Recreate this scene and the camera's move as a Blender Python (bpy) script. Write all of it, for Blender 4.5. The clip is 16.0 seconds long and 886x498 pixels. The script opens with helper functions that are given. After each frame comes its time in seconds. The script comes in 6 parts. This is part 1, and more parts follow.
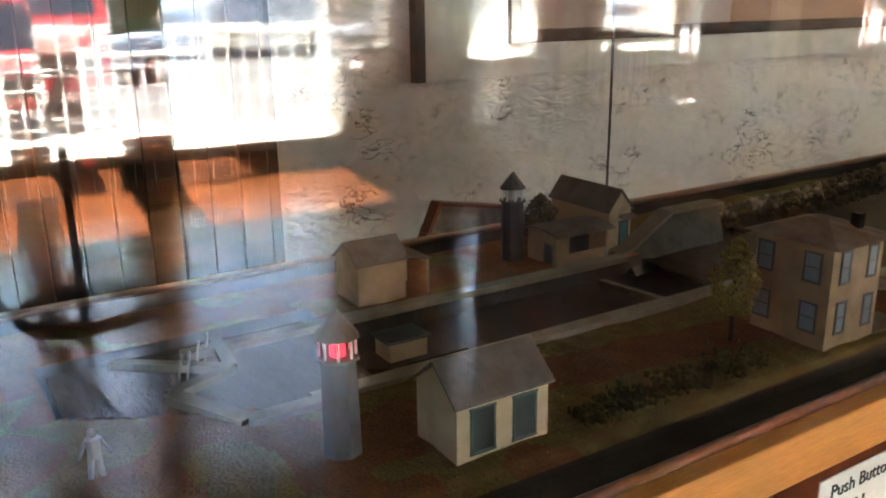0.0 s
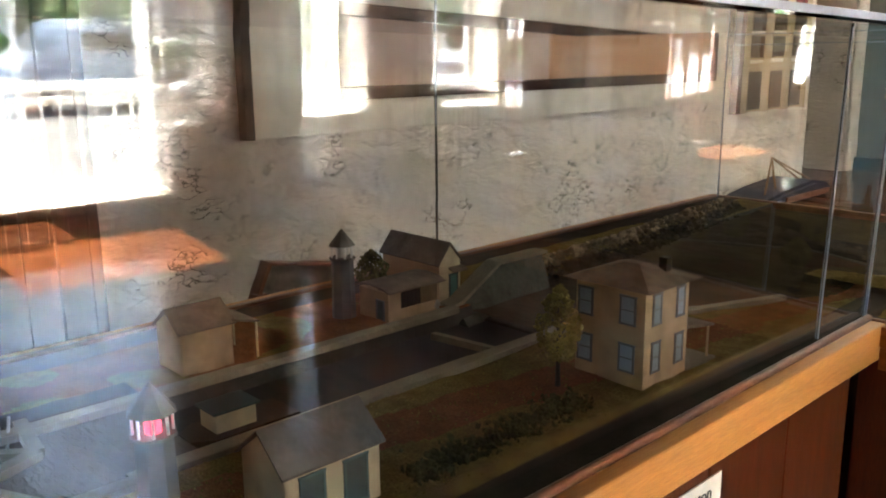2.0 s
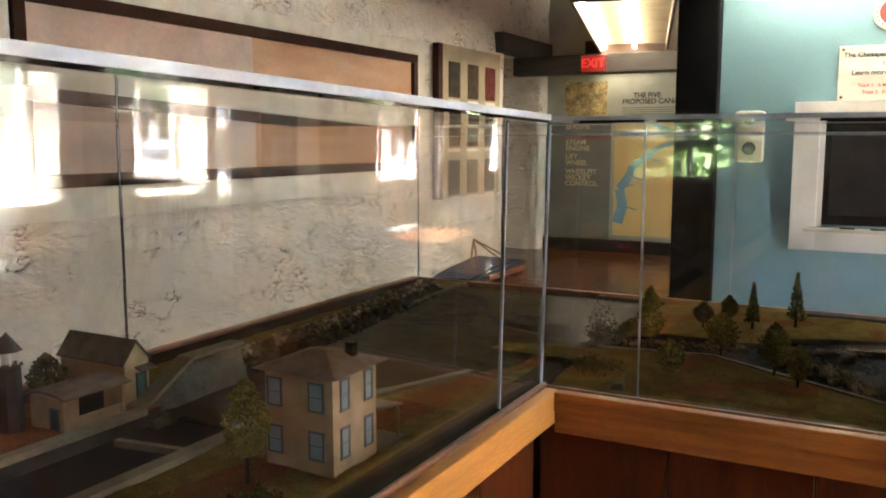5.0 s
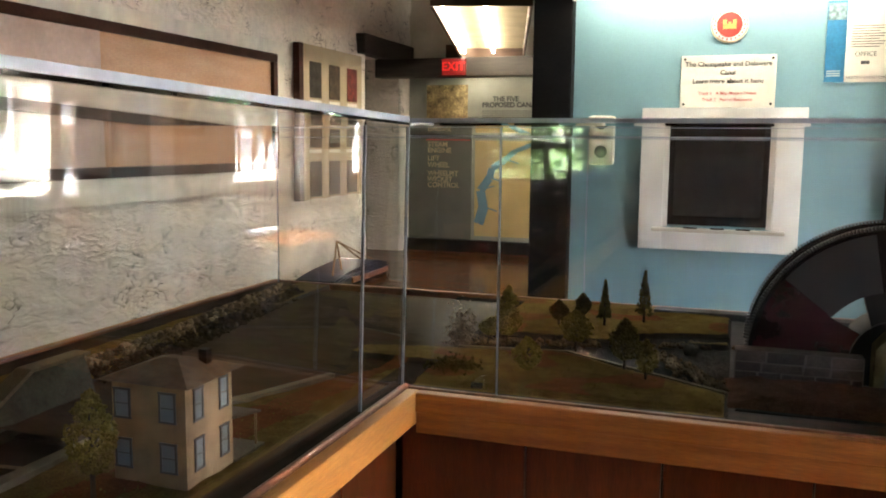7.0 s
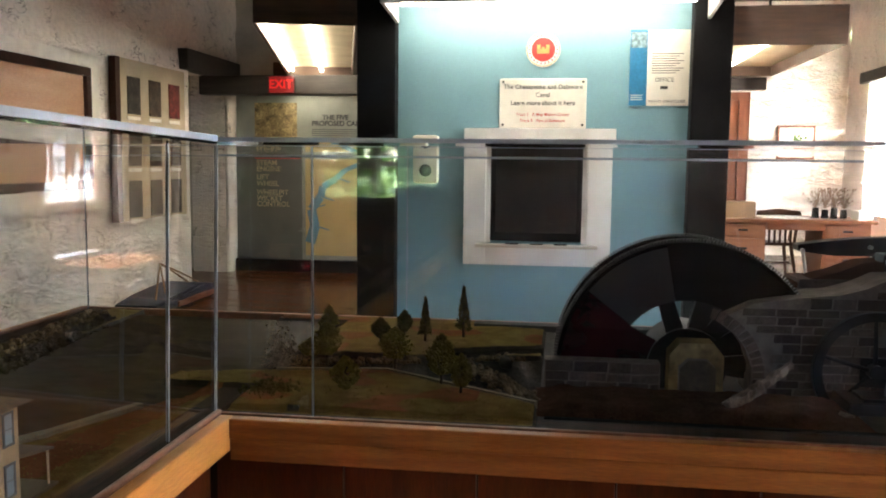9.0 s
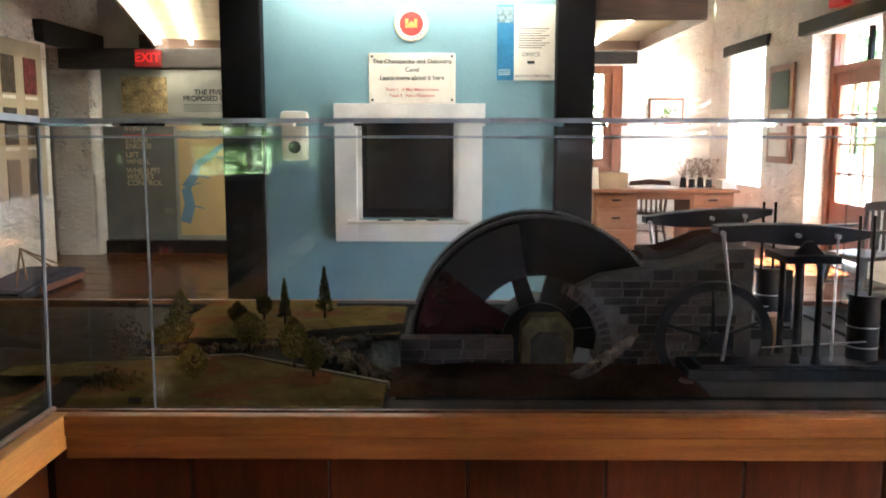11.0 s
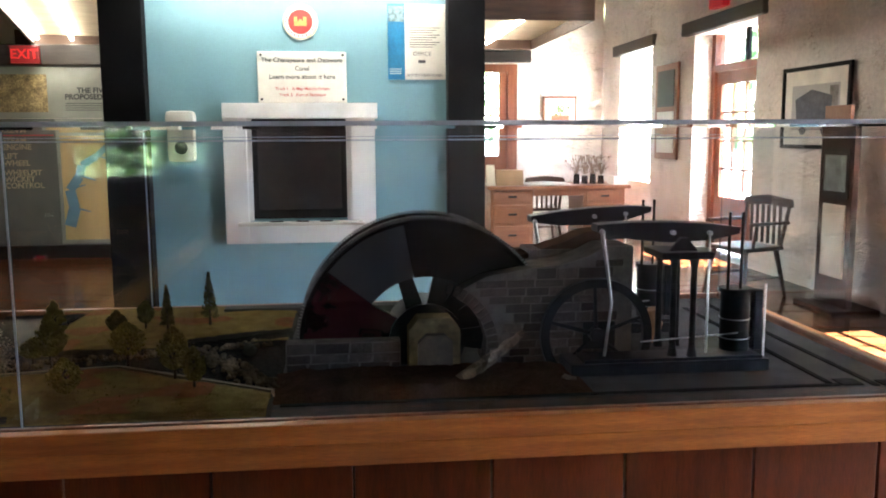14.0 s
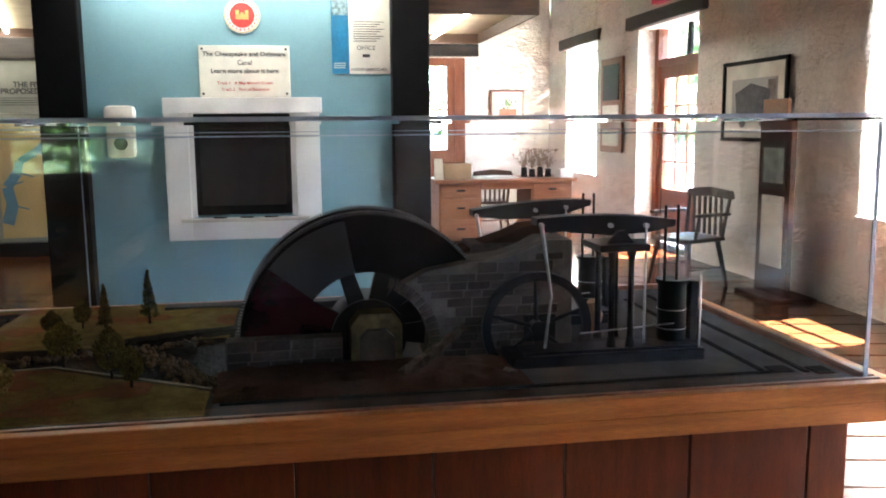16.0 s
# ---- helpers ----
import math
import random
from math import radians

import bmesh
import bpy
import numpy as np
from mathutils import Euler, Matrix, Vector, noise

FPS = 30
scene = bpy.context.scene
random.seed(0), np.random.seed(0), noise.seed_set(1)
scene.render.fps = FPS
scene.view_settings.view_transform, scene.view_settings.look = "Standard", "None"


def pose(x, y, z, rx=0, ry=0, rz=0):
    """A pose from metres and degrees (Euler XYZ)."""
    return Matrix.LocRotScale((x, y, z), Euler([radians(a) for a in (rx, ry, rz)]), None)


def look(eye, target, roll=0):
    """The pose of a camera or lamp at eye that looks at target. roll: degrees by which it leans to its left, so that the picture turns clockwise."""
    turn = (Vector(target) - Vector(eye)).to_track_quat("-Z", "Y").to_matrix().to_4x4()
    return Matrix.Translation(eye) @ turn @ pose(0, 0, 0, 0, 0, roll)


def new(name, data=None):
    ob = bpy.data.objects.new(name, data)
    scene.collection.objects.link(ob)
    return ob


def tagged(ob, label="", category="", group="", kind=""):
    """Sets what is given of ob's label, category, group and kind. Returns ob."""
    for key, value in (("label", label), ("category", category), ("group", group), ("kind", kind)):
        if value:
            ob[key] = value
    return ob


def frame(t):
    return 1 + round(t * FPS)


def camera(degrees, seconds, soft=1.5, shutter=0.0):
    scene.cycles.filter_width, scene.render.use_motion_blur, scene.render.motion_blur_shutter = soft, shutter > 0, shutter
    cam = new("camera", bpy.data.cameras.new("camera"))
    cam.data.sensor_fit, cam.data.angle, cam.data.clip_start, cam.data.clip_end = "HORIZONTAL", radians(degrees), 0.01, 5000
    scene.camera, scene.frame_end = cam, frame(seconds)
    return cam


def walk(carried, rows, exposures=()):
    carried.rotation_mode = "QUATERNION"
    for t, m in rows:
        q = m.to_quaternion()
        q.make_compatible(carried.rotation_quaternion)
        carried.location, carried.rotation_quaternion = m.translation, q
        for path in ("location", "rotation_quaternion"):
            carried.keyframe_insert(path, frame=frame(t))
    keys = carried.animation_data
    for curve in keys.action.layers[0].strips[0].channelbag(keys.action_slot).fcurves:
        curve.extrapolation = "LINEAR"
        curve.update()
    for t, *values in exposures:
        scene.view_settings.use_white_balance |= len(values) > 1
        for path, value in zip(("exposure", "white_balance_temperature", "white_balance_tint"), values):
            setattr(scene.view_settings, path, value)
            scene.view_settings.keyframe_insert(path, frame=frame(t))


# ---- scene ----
cam = camera(55.0, 16.0, soft=1.9)
PATH = [
    (0, (1.17, 0.237, 1.308), (-0.453, 1.26, 0.743), -0.8),
    (0.5, (1.169, 0.243, 1.307), (-0.416, 1.331, 0.752), -0.6),
    (1, (1.175, 0.248, 1.31), (-0.356, 1.423, 0.785), -0.6),
    (1.5, (1.177, 0.255, 1.31), (-0.3, 1.512, 0.822), -0.6),
    (2, (1.176, 0.263, 1.311), (-0.245, 1.598, 0.864), -0.6),
    (2.5, (1.18, 0.268, 1.315), (-0.186, 1.673, 0.914), -0.5),
    (3, (1.183, 0.267, 1.311), (-0.116, 1.747, 0.959), -0.3),
    (3.5, (1.19, 0.279, 1.312), (-0.022, 1.837, 0.991), -0.1),
    (4, (1.199, 0.293, 1.314), (0.078, 1.925, 1.027), -0.0),
    (4.5, (1.215, 0.301, 1.316), (0.192, 1.997, 1.041), 0.0),
    (5, (1.23, 0.303, 1.317), (0.296, 2.053, 1.064), -0.0),
    (7.5, (1.242, 0.316, 1.317), (0.682, 2.22, 1.072), 0.7),
    (8, (1.257, 0.32, 1.317), (0.794, 2.251, 1.085), 0.7),
    (8.5, (1.274, 0.321, 1.316), (0.911, 2.276, 1.1), 0.5),
    (9, (1.288, 0.32, 1.32), (1.014, 2.291, 1.118), 0.6),
    (9.5, (1.296, 0.33, 1.321), (1.107, 2.31, 1.112), 0.6),
    (10, (1.33, 0.35, 1.323), (1.216, 2.334, 1.091), 0.4),
    (12.5, (1.406, 0.353, 1.344), (1.493, 2.332, 1.074), -0.3),
    (13, (1.413, 0.355, 1.341), (1.547, 2.333, 1.074), -0.3),
    (13.5, (1.421, 0.364, 1.34), (1.598, 2.338, 1.071), -0.3),
    (14, (1.425, 0.362, 1.343), (1.636, 2.333, 1.075), -0.3),
    (14.5, (1.431, 0.356, 1.343), (1.676, 2.323, 1.078), -0.3),
    (15, (1.436, 0.357, 1.342), (1.713, 2.321, 1.077), -0.4),
    (15.5, (1.445, 0.359, 1.344), (1.745, 2.317, 1.071), -0.5),
    (16, (1.45, 0.354, 1.346), (1.774, 2.307, 1.063), -0.5),
]
walk(cam, [(t, look(e, a, r)) for t, e, a, r in PATH], [(0.0, 6.1, 6900, 10), (3.5, 6.35, 7100, 10), (5.0, 6.4, 7200, 10), (7.5, 6.3, 6850, 10), (9.0, 6.05, 6600, 10), (12.5, 6.2, 6150, 10), (14.5, 6.2, 6000, 10), (16.0, 5.95, 5950, 10)])

# ---- light ----
SUN_EL, SUN_AZ = radians(61.5), radians(5.0)
world = bpy.data.worlds.new("sky")
world.use_nodes = True
wn = world.node_tree.nodes
sky = wn.new("ShaderNodeTexSky")
sky.sky_type, sky.sun_disc = "NISHITA", False
sky.sun_elevation, sky.sun_rotation = SUN_EL, math.pi / 2 - SUN_AZ
wn["Background"].inputs["Strength"].default_value = 0.12
world.node_tree.links.new(sky.outputs[0], wn["Background"].inputs["Color"])
scene.world = world
sun_data = bpy.data.lights.new("sun", "SUN")
sun_data.energy, sun_data.angle, sun_data.color = 5.0, radians(0.5), (1, 0.93, 0.82)
sun = new("sun", sun_data)
sun.matrix_world = look((math.cos(SUN_EL) * math.cos(SUN_AZ), math.cos(SUN_EL) * math.sin(SUN_AZ), math.sin(SUN_EL)), (0, 0, 0))

# ---- materials ----
MATS = {}


def mat(name, color, rough=0.7, metal=0.0, var=0.25, scale=6.0, fine=60.0, bump=0.15, stretch=(1, 1, 1), color2=None, spec=0.5, emit=None, piece=0.0, gloss=None):
    """Two scales of noise in the colour, roughness and relief, in metres of the object's own space."""
    m = bpy.data.materials.new(name)
    m.use_nodes = True
    nt = m.node_tree
    b = nt.nodes["Principled BSDF"]
    b.inputs["Roughness"].default_value = rough
    b.inputs["Metallic"].default_value = metal
    b.inputs["Specular IOR Level"].default_value = spec
    tc = nt.nodes.new("ShaderNodeTexCoord")
    mp = nt.nodes.new("ShaderNodeMapping")
    mp.inputs["Scale"].default_value = stretch
    nt.links.new(tc.outputs["Object"], mp.inputs["Vector"])
    n1, n2 = nt.nodes.new("ShaderNodeTexNoise"), nt.nodes.new("ShaderNodeTexNoise")
    n1.inputs["Scale"].default_value, n2.inputs["Scale"].default_value = scale, fine
    n1.inputs["Detail"].default_value, n2.inputs["Detail"].default_value = 5, 4
    info = nt.nodes.new("ShaderNodeObjectInfo")
    off = nt.nodes.new("ShaderNodeVectorMath")
    off.operation = "MULTIPLY_ADD"
    nt.links.new(info.outputs["Random"], off.inputs[0])
    off.inputs[1].default_value = (7, 5, 3)
    nt.links.new(mp.outputs[0], off.inputs[2])
    for n in (n1, n2):
        nt.links.new(off.outputs[0], n.inputs["Vector"])
    c2 = color2 or tuple(c * (1 - var) * 0.8 for c in color)
    ramp = nt.nodes.new("ShaderNodeValToRGB")
    ramp.color_ramp.elements[0].position, ramp.color_ramp.elements[1].position = 0.3, 0.68
    ramp.color_ramp.elements[0].color, ramp.color_ramp.elements[1].color = (*c2, 1), (*color, 1)
    nt.links.new(n1.outputs["Fac"], ramp.inputs[0])
    mix = nt.nodes.new("ShaderNodeMix")
    mix.data_type, mix.blend_type = "RGBA", "MULTIPLY"
    mix.inputs["Factor"].default_value = 1.0
    r2 = nt.nodes.new("ShaderNodeValToRGB")
    r2.color_ramp.elements[0].position, r2.color_ramp.elements[1].position = 0.25, 0.7
    v = 1 - var
    r2.color_ramp.elements[0].color, r2.color_ramp.elements[1].color = (v, v, v, 1), (1, 1, 1, 1)
    nt.links.new(n2.outputs["Fac"], r2.inputs[0])
    nt.links.new(ramp.outputs[0], mix.inputs["A"])
    nt.links.new(r2.outputs[0], mix.inputs["B"])
    last = mix.outputs["Result"]
    if piece:
        hs = nt.nodes.new("ShaderNodeHueSaturation")
        mr = nt.nodes.new("ShaderNodeMapRange")
        mr.inputs["To Min"].default_value, mr.inputs["To Max"].default_value = 1 - piece, 1 + piece
        nt.links.new(info.outputs["Random"], mr.inputs["Value"])
        nt.links.new(mr.outputs[0], hs.inputs["Value"])
        nt.links.new(last, hs.inputs["Color"])
        last = hs.outputs[0]
    nt.links.new(last, b.inputs["Base Color"])
    if bump:
        bp = nt.nodes.new("ShaderNodeBump")
        bp.inputs["Strength"].default_value, bp.inputs["Distance"].default_value = bump, 0.6 / fine
        nt.links.new(n2.outputs["Fac"], bp.inputs["Height"])
        nt.links.new(bp.outputs[0], b.inputs["Normal"])
    if emit:
        b.inputs["Emission Color"].default_value, b.inputs["Emission Strength"].default_value = (*emit[0], 1), emit[1]
    if gloss is not None:
        # a dull ground with a thin even gloss
        d, g, mixer = nt.nodes.new("ShaderNodeBsdfDiffuse"), nt.nodes.new("ShaderNodeBsdfGlossy"), nt.nodes.new("ShaderNodeMixShader")
        g.inputs["Roughness"].default_value = rough
        mixer.inputs[0].default_value = gloss
        nt.links.new(last, d.inputs["Color"])
        if bump:
            nt.links.new(bp.outputs[0], d.inputs["Normal"])
            nt.links.new(bp.outputs[0], g.inputs["Normal"])
        nt.links.new(d.outputs[0], mixer.inputs[1])
        nt.links.new(g.outputs[0], mixer.inputs[2])
        nt.links.new(mixer.outputs[0], nt.nodes["Material Output"].inputs["Surface"])
        nt.nodes.remove(b)
    MATS[name] = m
    return m


def glass(name, color=(1, 1, 1), ior=1.49, rough=0.0):
    m = bpy.data.materials.new(name)
    m.use_nodes = True
    nt = m.node_tree
    g = nt.nodes.new("ShaderNodeBsdfGlass")
    g.inputs["Color"].default_value, g.inputs["IOR"].default_value, g.inputs["Roughness"].default_value = (*color, 1), ior, rough
    nt.links.new(g.outputs[0], nt.nodes["Material Output"].inputs["Surface"])
    nt.nodes.remove(nt.nodes["Principled BSDF"])
    MATS[name] = m
    return m


def plaster(name, color, dirt, crack=0.35):
    """Whitewash over rubble stone: lumps of stone, thin dark cracks, stains."""
    m = mat(name, color, 0.85, var=0.18, scale=1.6, fine=24, bump=0.12, color2=tuple(c * 0.82 for c in color))
    nt = m.node_tree
    b = nt.nodes["Principled BSDF"]
    tc = nt.nodes.new("ShaderNodeTexCoord")
    mp = nt.nodes.new("ShaderNodeMapping")
    mp.inputs["Scale"].default_value = (1, 1, 2.2)
    nt.links.new(tc.outputs["Object"], mp.inputs[0])
    wob = nt.nodes.new("ShaderNodeTexNoise")
    wob.inputs["Scale"].default_value, wob.inputs["Detail"].default_value = 5, 6
    nt.links.new(mp.outputs[0], wob.inputs["Vector"])
    add = nt.nodes.new("ShaderNodeVectorMath")
    add.operation = "MULTIPLY_ADD"
    nt.links.new(wob.outputs["Color"], add.inputs[0])
    add.inputs[1].default_value = (0.8, 0.8, 0.8)
    nt.links.new(mp.outputs[0], add.inputs[2])
    vo = nt.nodes.new("ShaderNodeTexVoronoi")
    vo.feature = "DISTANCE_TO_EDGE"
    vo.inputs["Scale"].default_value = 3.7
    nt.links.new(add.outputs[0], vo.inputs["Vector"])
    edge = nt.nodes.new("ShaderNodeMapRange")
    edge.inputs["From Max"].default_value = 0.045
    edge.inputs["To Min"].default_value, edge.inputs["To Max"].default_value = 1.0, 0.0
    nt.links.new(vo.outputs["Distance"], edge.inputs["Value"])
    patch = nt.nodes.new("ShaderNodeTexNoise")
    patch.inputs["Scale"].default_value, patch.inputs["Detail"].default_value = 4.0, 9
    nt.links.new(tc.outputs["Object"], patch.inputs["Vector"])
    pr = nt.nodes.new("ShaderNodeMapRange")
    pr.inputs["From Min"].default_value, pr.inputs["From Max"].default_value = 0.50, 0.64
    nt.links.new(patch.outputs["Fac"], pr.inputs["Value"])
    mul = nt.nodes.new("ShaderNodeMath")
    mul.operation = "MULTIPLY"
    nt.links.new(edge.outputs[0], mul.inputs[0])
    nt.links.new(pr.outputs[0], mul.inputs[1])
    mul2 = nt.nodes.new("ShaderNodeMath")
    mul2.operation = "MULTIPLY"
    nt.links.new(mul.outputs[0], mul2.inputs[0])
    mul2.inputs[1].default_value = crack * 2
    mul2.use_clamp = True
    mx = nt.nodes.new("ShaderNodeMix")
    mx.data_type = "RGBA"
    nt.links.new(mul2.outputs[0], mx.inputs["Factor"])
    nt.links.new(b.inputs["Base Color"].links[0].from_socket, mx.inputs["A"])
    mx.inputs["B"].default_value = (*dirt, 1)
    nt.links.new(mx.outputs["Result"], b.inputs["Base Color"])
    bp = nt.nodes.new("ShaderNodeBump")
    bp.inputs["Strength"].default_value, bp.inputs["Distance"].default_value = 0.8, 0.03
    nt.links.new(vo.outputs["Distance"], bp.inputs["Height"])
    nt.links.new(b.inputs["Normal"].links[0].from_socket, bp.inputs["Normal"])
    nt.links.new(bp.outputs[0], b.inputs["Normal"])
    return m


WHITEWASH = plaster("whitewashed_stone", (0.84, 0.78, 0.70), (0.09, 0.08, 0.065), 0.6)
STONEWALL = plaster("cream_stone", (0.86, 0.81, 0.75), (0.36, 0.29, 0.22), 0.5)
# One oak in two tones: sunlight put into OAK, shade into OAK_X.
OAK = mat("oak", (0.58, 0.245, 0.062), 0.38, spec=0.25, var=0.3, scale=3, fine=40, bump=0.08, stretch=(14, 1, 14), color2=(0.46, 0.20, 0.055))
OAK_X = mat("oak_along_shaded", (0.46, 0.15, 0.032), 0.38, spec=0.25, var=0.3, scale=3, fine=40, bump=0.08, stretch=(1, 14, 14), color2=(0.27, 0.082, 0.018))
PANEL = mat("stained_panel", (0.14, 0.028, 0.007), 0.42, spec=0.2, var=0.35, scale=3, fine=36, bump=0.1, stretch=(12, 12, 1), color2=(0.09, 0.019, 0.006), piece=0.2)
DARKBEAM = mat("dark_beam", (0.035, 0.026, 0.022), 0.6, var=0.4, scale=4, fine=40, bump=0.2, stretch=(1, 8, 8))
FLOORWOOD = mat("floor_wood", (0.12, 0.038, 0.014), 0.15, var=0.4, scale=2.2, fine=22, bump=0.025, stretch=(1, 8, 8), color2=(0.06, 0.02, 0.008), piece=0.25, spec=0.35)
BOARDS = mat("dark_boards", (0.035, 0.015, 0.008), 0.6, spec=0.15, var=0.4, scale=3, fine=30, stretch=(8, 8, 1), color2=(0.02, 0.009, 0.005), piece=0.2)
BEAD = mat("red_bead", (0.25, 0.085, 0.036), 0.35, var=0.4, scale=8, fine=70, stretch=(4, 1, 4))
BLUE = mat("blue_paint", (0.185, 0.335, 0.385), 0.5, var=0.08, scale=2, fine=120, bump=0.04, color2=(0.165, 0.305, 0.355))
BLACK = mat("black_paint", (0.008, 0.008, 0.009), 0.55, spec=0.1, var=0.3, scale=5, fine=80, bump=0.06)
WHITE = mat("white_paint", (0.80, 0.79, 0.76), 0.45, var=0.06, scale=5, fine=90, bump=0.03)
CREAM = mat("cream_paint", (0.62, 0.58, 0.49), 0.6, var=0.1, scale=3, fine=70, bump=0.04)
CEIL = mat("ceiling_boards", (0.10, 0.05, 0.03), 0.6, var=0.35, scale=3, fine=40, stretch=(1, 10, 10))
REDWOOD = mat("red_wood", (0.27, 0.085, 0.035), 0.4, var=0.3, scale=3, fine=40, stretch=(10, 10, 1), color2=(0.18, 0.05, 0.02))
MAPWOOD = mat("map_board", (0.40, 0.18, 0.075), 0.4, var=0.25, scale=2, fine=30, bump=0.03, stretch=(1, 1, 5), color2=(0.46, 0.25, 0.13))
DESKWOOD = mat("desk_wood", (0.33, 0.135, 0.058), 0.4, var=0.3, scale=4, fine=50, stretch=(1, 8, 8), color2=(0.25, 0.095, 0.04))
CHAIRWOOD = mat("chair_wood", (0.09, 0.035, 0.018), 0.35, var=0.3, scale=6, fine=60, stretch=(6, 6, 1))
PAPER = mat("paper", (0.78, 0.75, 0.66), 0.7, var=0.06, scale=6, fine=120, bump=0.02)
INK = mat("ink", (0.03, 0.03, 0.035), 0.6, var=0.1, bump=0)
REDINK = mat("red_ink", (0.55, 0.04, 0.035), 0.5, var=0.1, bump=0)
ACRYLIC = glass("acrylic", (0.985, 0.992, 1.0), 1.49)
PANE = glass("window_pane", (0.98, 1.0, 0.99), 1.45)
TVGLASS = mat("screen_glass", (0.012, 0.012, 0.014), 0.12, var=0.1, bump=0, spec=0.6)
IRON = mat("black_iron", (0.018, 0.018, 0.02), 0.45, 0.0, var=0.4, scale=20, fine=160, bump=0.1, spec=0.18)
STEEL = mat("steel", (0.55, 0.55, 0.56), 0.3, 1.0, var=0.2, scale=20, fine=200, bump=0.02)
TUBE = mat("tube", (1, 1, 1), 0.4, bump=0, emit=((1.0, 0.94, 0.78), 1.0))
# Frosted acrylic edge with the reflected sky put into its pale blue.
EDGE = mat("sky_tinted_edge", (0.42, 0.48, 0.60), 0.25, var=0.15, scale=8, fine=60, bump=0.02, spec=0.7)
MATTE = mat("matte_black", (0.006, 0.006, 0.007), 0.6, var=0.3, scale=20, fine=150, bump=0.1, gloss=0.003)
BOXTUBE = mat("box_tube", (1, 1, 1), 0.4, bump=0, emit=((1.0, 0.93, 0.74), 0.75))
# Cream darkened for the photo board's dim corner; reflectors and lettering share it.
DIMCREAM = mat("dim_cream", (0.46, 0.38, 0.25), 0.6, var=0.12, scale=3, fine=60, bump=0.03)

# ---- building helpers ----
ORIGIN = {}


def box(bm, x0, x1, y0, y1, z0, z1, bevel=0.0):
    vs = [bm.verts.new((x, y, z)) for x in (x0, x1) for y in (y0, y1) for z in (z0, z1)]
    fs = [bm.faces.new([vs[i] for i in f]) for f in ((0, 1, 3, 2), (4, 6, 7, 5), (0, 4, 5, 1), (2, 3, 7, 6), (0, 2, 6, 4), (1, 5, 7, 3))]
    if bevel:
        es = {e for f in fs for e in f.edges}
        bmesh.ops.bevel(bm, geom=list(es), offset=bevel, segments=2, affect="EDGES", profile=0.6)
    return bm


def cyl(bm, p, q, r0, r1=None, n=16):
    p, q = Vector(p), Vector(q)
    r1 = r0 if r1 is None else r1
    m = Matrix.Translation((p + q) / 2) @ (q - p).to_track_quat("Z", "Y").to_matrix().to_4x4()
    bmesh.ops.create_cone(bm, cap_ends=True, segments=n, radius1=max(r0, 1e-4), radius2=max(r1, 1e-4), depth=(q - p).length, matrix=m)
    return bm


def prism(bm, pts, lo, hi, axis="z"):
    """A polygon drawn out along an axis. The points are (x, y), (x, z) or (y, z)."""
    def at(p, h):
        return {"z": (p[0], p[1], h), "y": (p[0], h, p[1]), "x": (h, p[0], p[1])}[axis]
    a, b = [bm.verts.new(at(p, lo)) for p in pts], [bm.verts.new(at(p, hi)) for p in pts]
    bm.faces.new(a), bm.faces.new(b[::-1])
    for i in range(len(pts)):
        j = (i + 1) % len(pts)
        bm.faces.new((a[j], a[i], b[i], b[j]))
    bmesh.ops.recalc_face_normals(bm, faces=bm.faces)
    return bm


def B(*a, **k):
    return box(bmesh.new(), *a, **k)


def C(*a, **k):
    return cyl(bmesh.new(), *a, **k)


def P(*a, **k):
    return prism(bmesh.new(), *a, **k)


def smooth_mesh(me, angle=35):
    for p in me.polygons:
        p.use_smooth = True
    me.set_sharp_from_angle(angle=radians(angle))


def mesh_of(name, bm, material, shift=None, smooth=False):
    if shift is not None:
        bmesh.ops.translate(bm, verts=bm.verts, vec=-Vector(shift))
    me = bpy.data.meshes.new(name)
    bm.to_mesh(me)
    bm.free()
    me.materials.append(material)
    if smooth:
        smooth_mesh(me)
    return me


def part(name, bm, material, parent, label="", smooth=False):
    """One mesh under a thing or under a part; the bmesh is in the thing's own space, shifted by its base."""
    o = ORIGIN[parent]
    ob = new(name, mesh_of(name, bm, material, o, smooth))
    ob.parent = parent
    ORIGIN[ob] = o
    if label:
        ob["label"] = label
    return ob


def thing(name, base, label="", category="", group="", kind=""):
    ob = new(name)
    ob.location = base
    ob.empty_display_size = 0.05
    ORIGIN[ob] = Vector(base)
    return tagged(ob, label, category, group, kind)


def solo(name, bm, material, label="", category="", group="", kind="", base=(0, 0, 0), smooth=False):
    ob = new(name, mesh_of(name, bm, material, base, smooth))
    ob.location = base
    ORIGIN[ob] = Vector(base)
    return tagged(ob, label, category, group, kind)


def lettering(name, body, size, at, face, material, parent, align="CENTER", label="", thick=0.0008, bold=0.0):
    """Words in the built-in font. face: the degrees by which the words turn about z; 0 faces -y."""
    cu = bpy.data.curves.new(name, "FONT")
    cu.body, cu.size, cu.align_x, cu.align_y, cu.extrude = body, size, align, "CENTER", thick
    cu.offset = size * bold
    tmp = bpy.data.objects.new("tmp", cu)
    scene.collection.objects.link(tmp)
    bpy.context.view_layer.update()
    me = bpy.data.meshes.new_from_object(tmp.evaluated_get(bpy.context.evaluated_depsgraph_get()))
    bpy.data.objects.remove(tmp)
    me.materials.clear()
    me.materials.append(material)
    ob = new(name, me)
    ob.parent = parent
    ob.matrix_basis = pose(*(Vector(at) - ORIGIN[parent]), 90, 0, face)
    if label:
        ob["label"] = label
    return ob


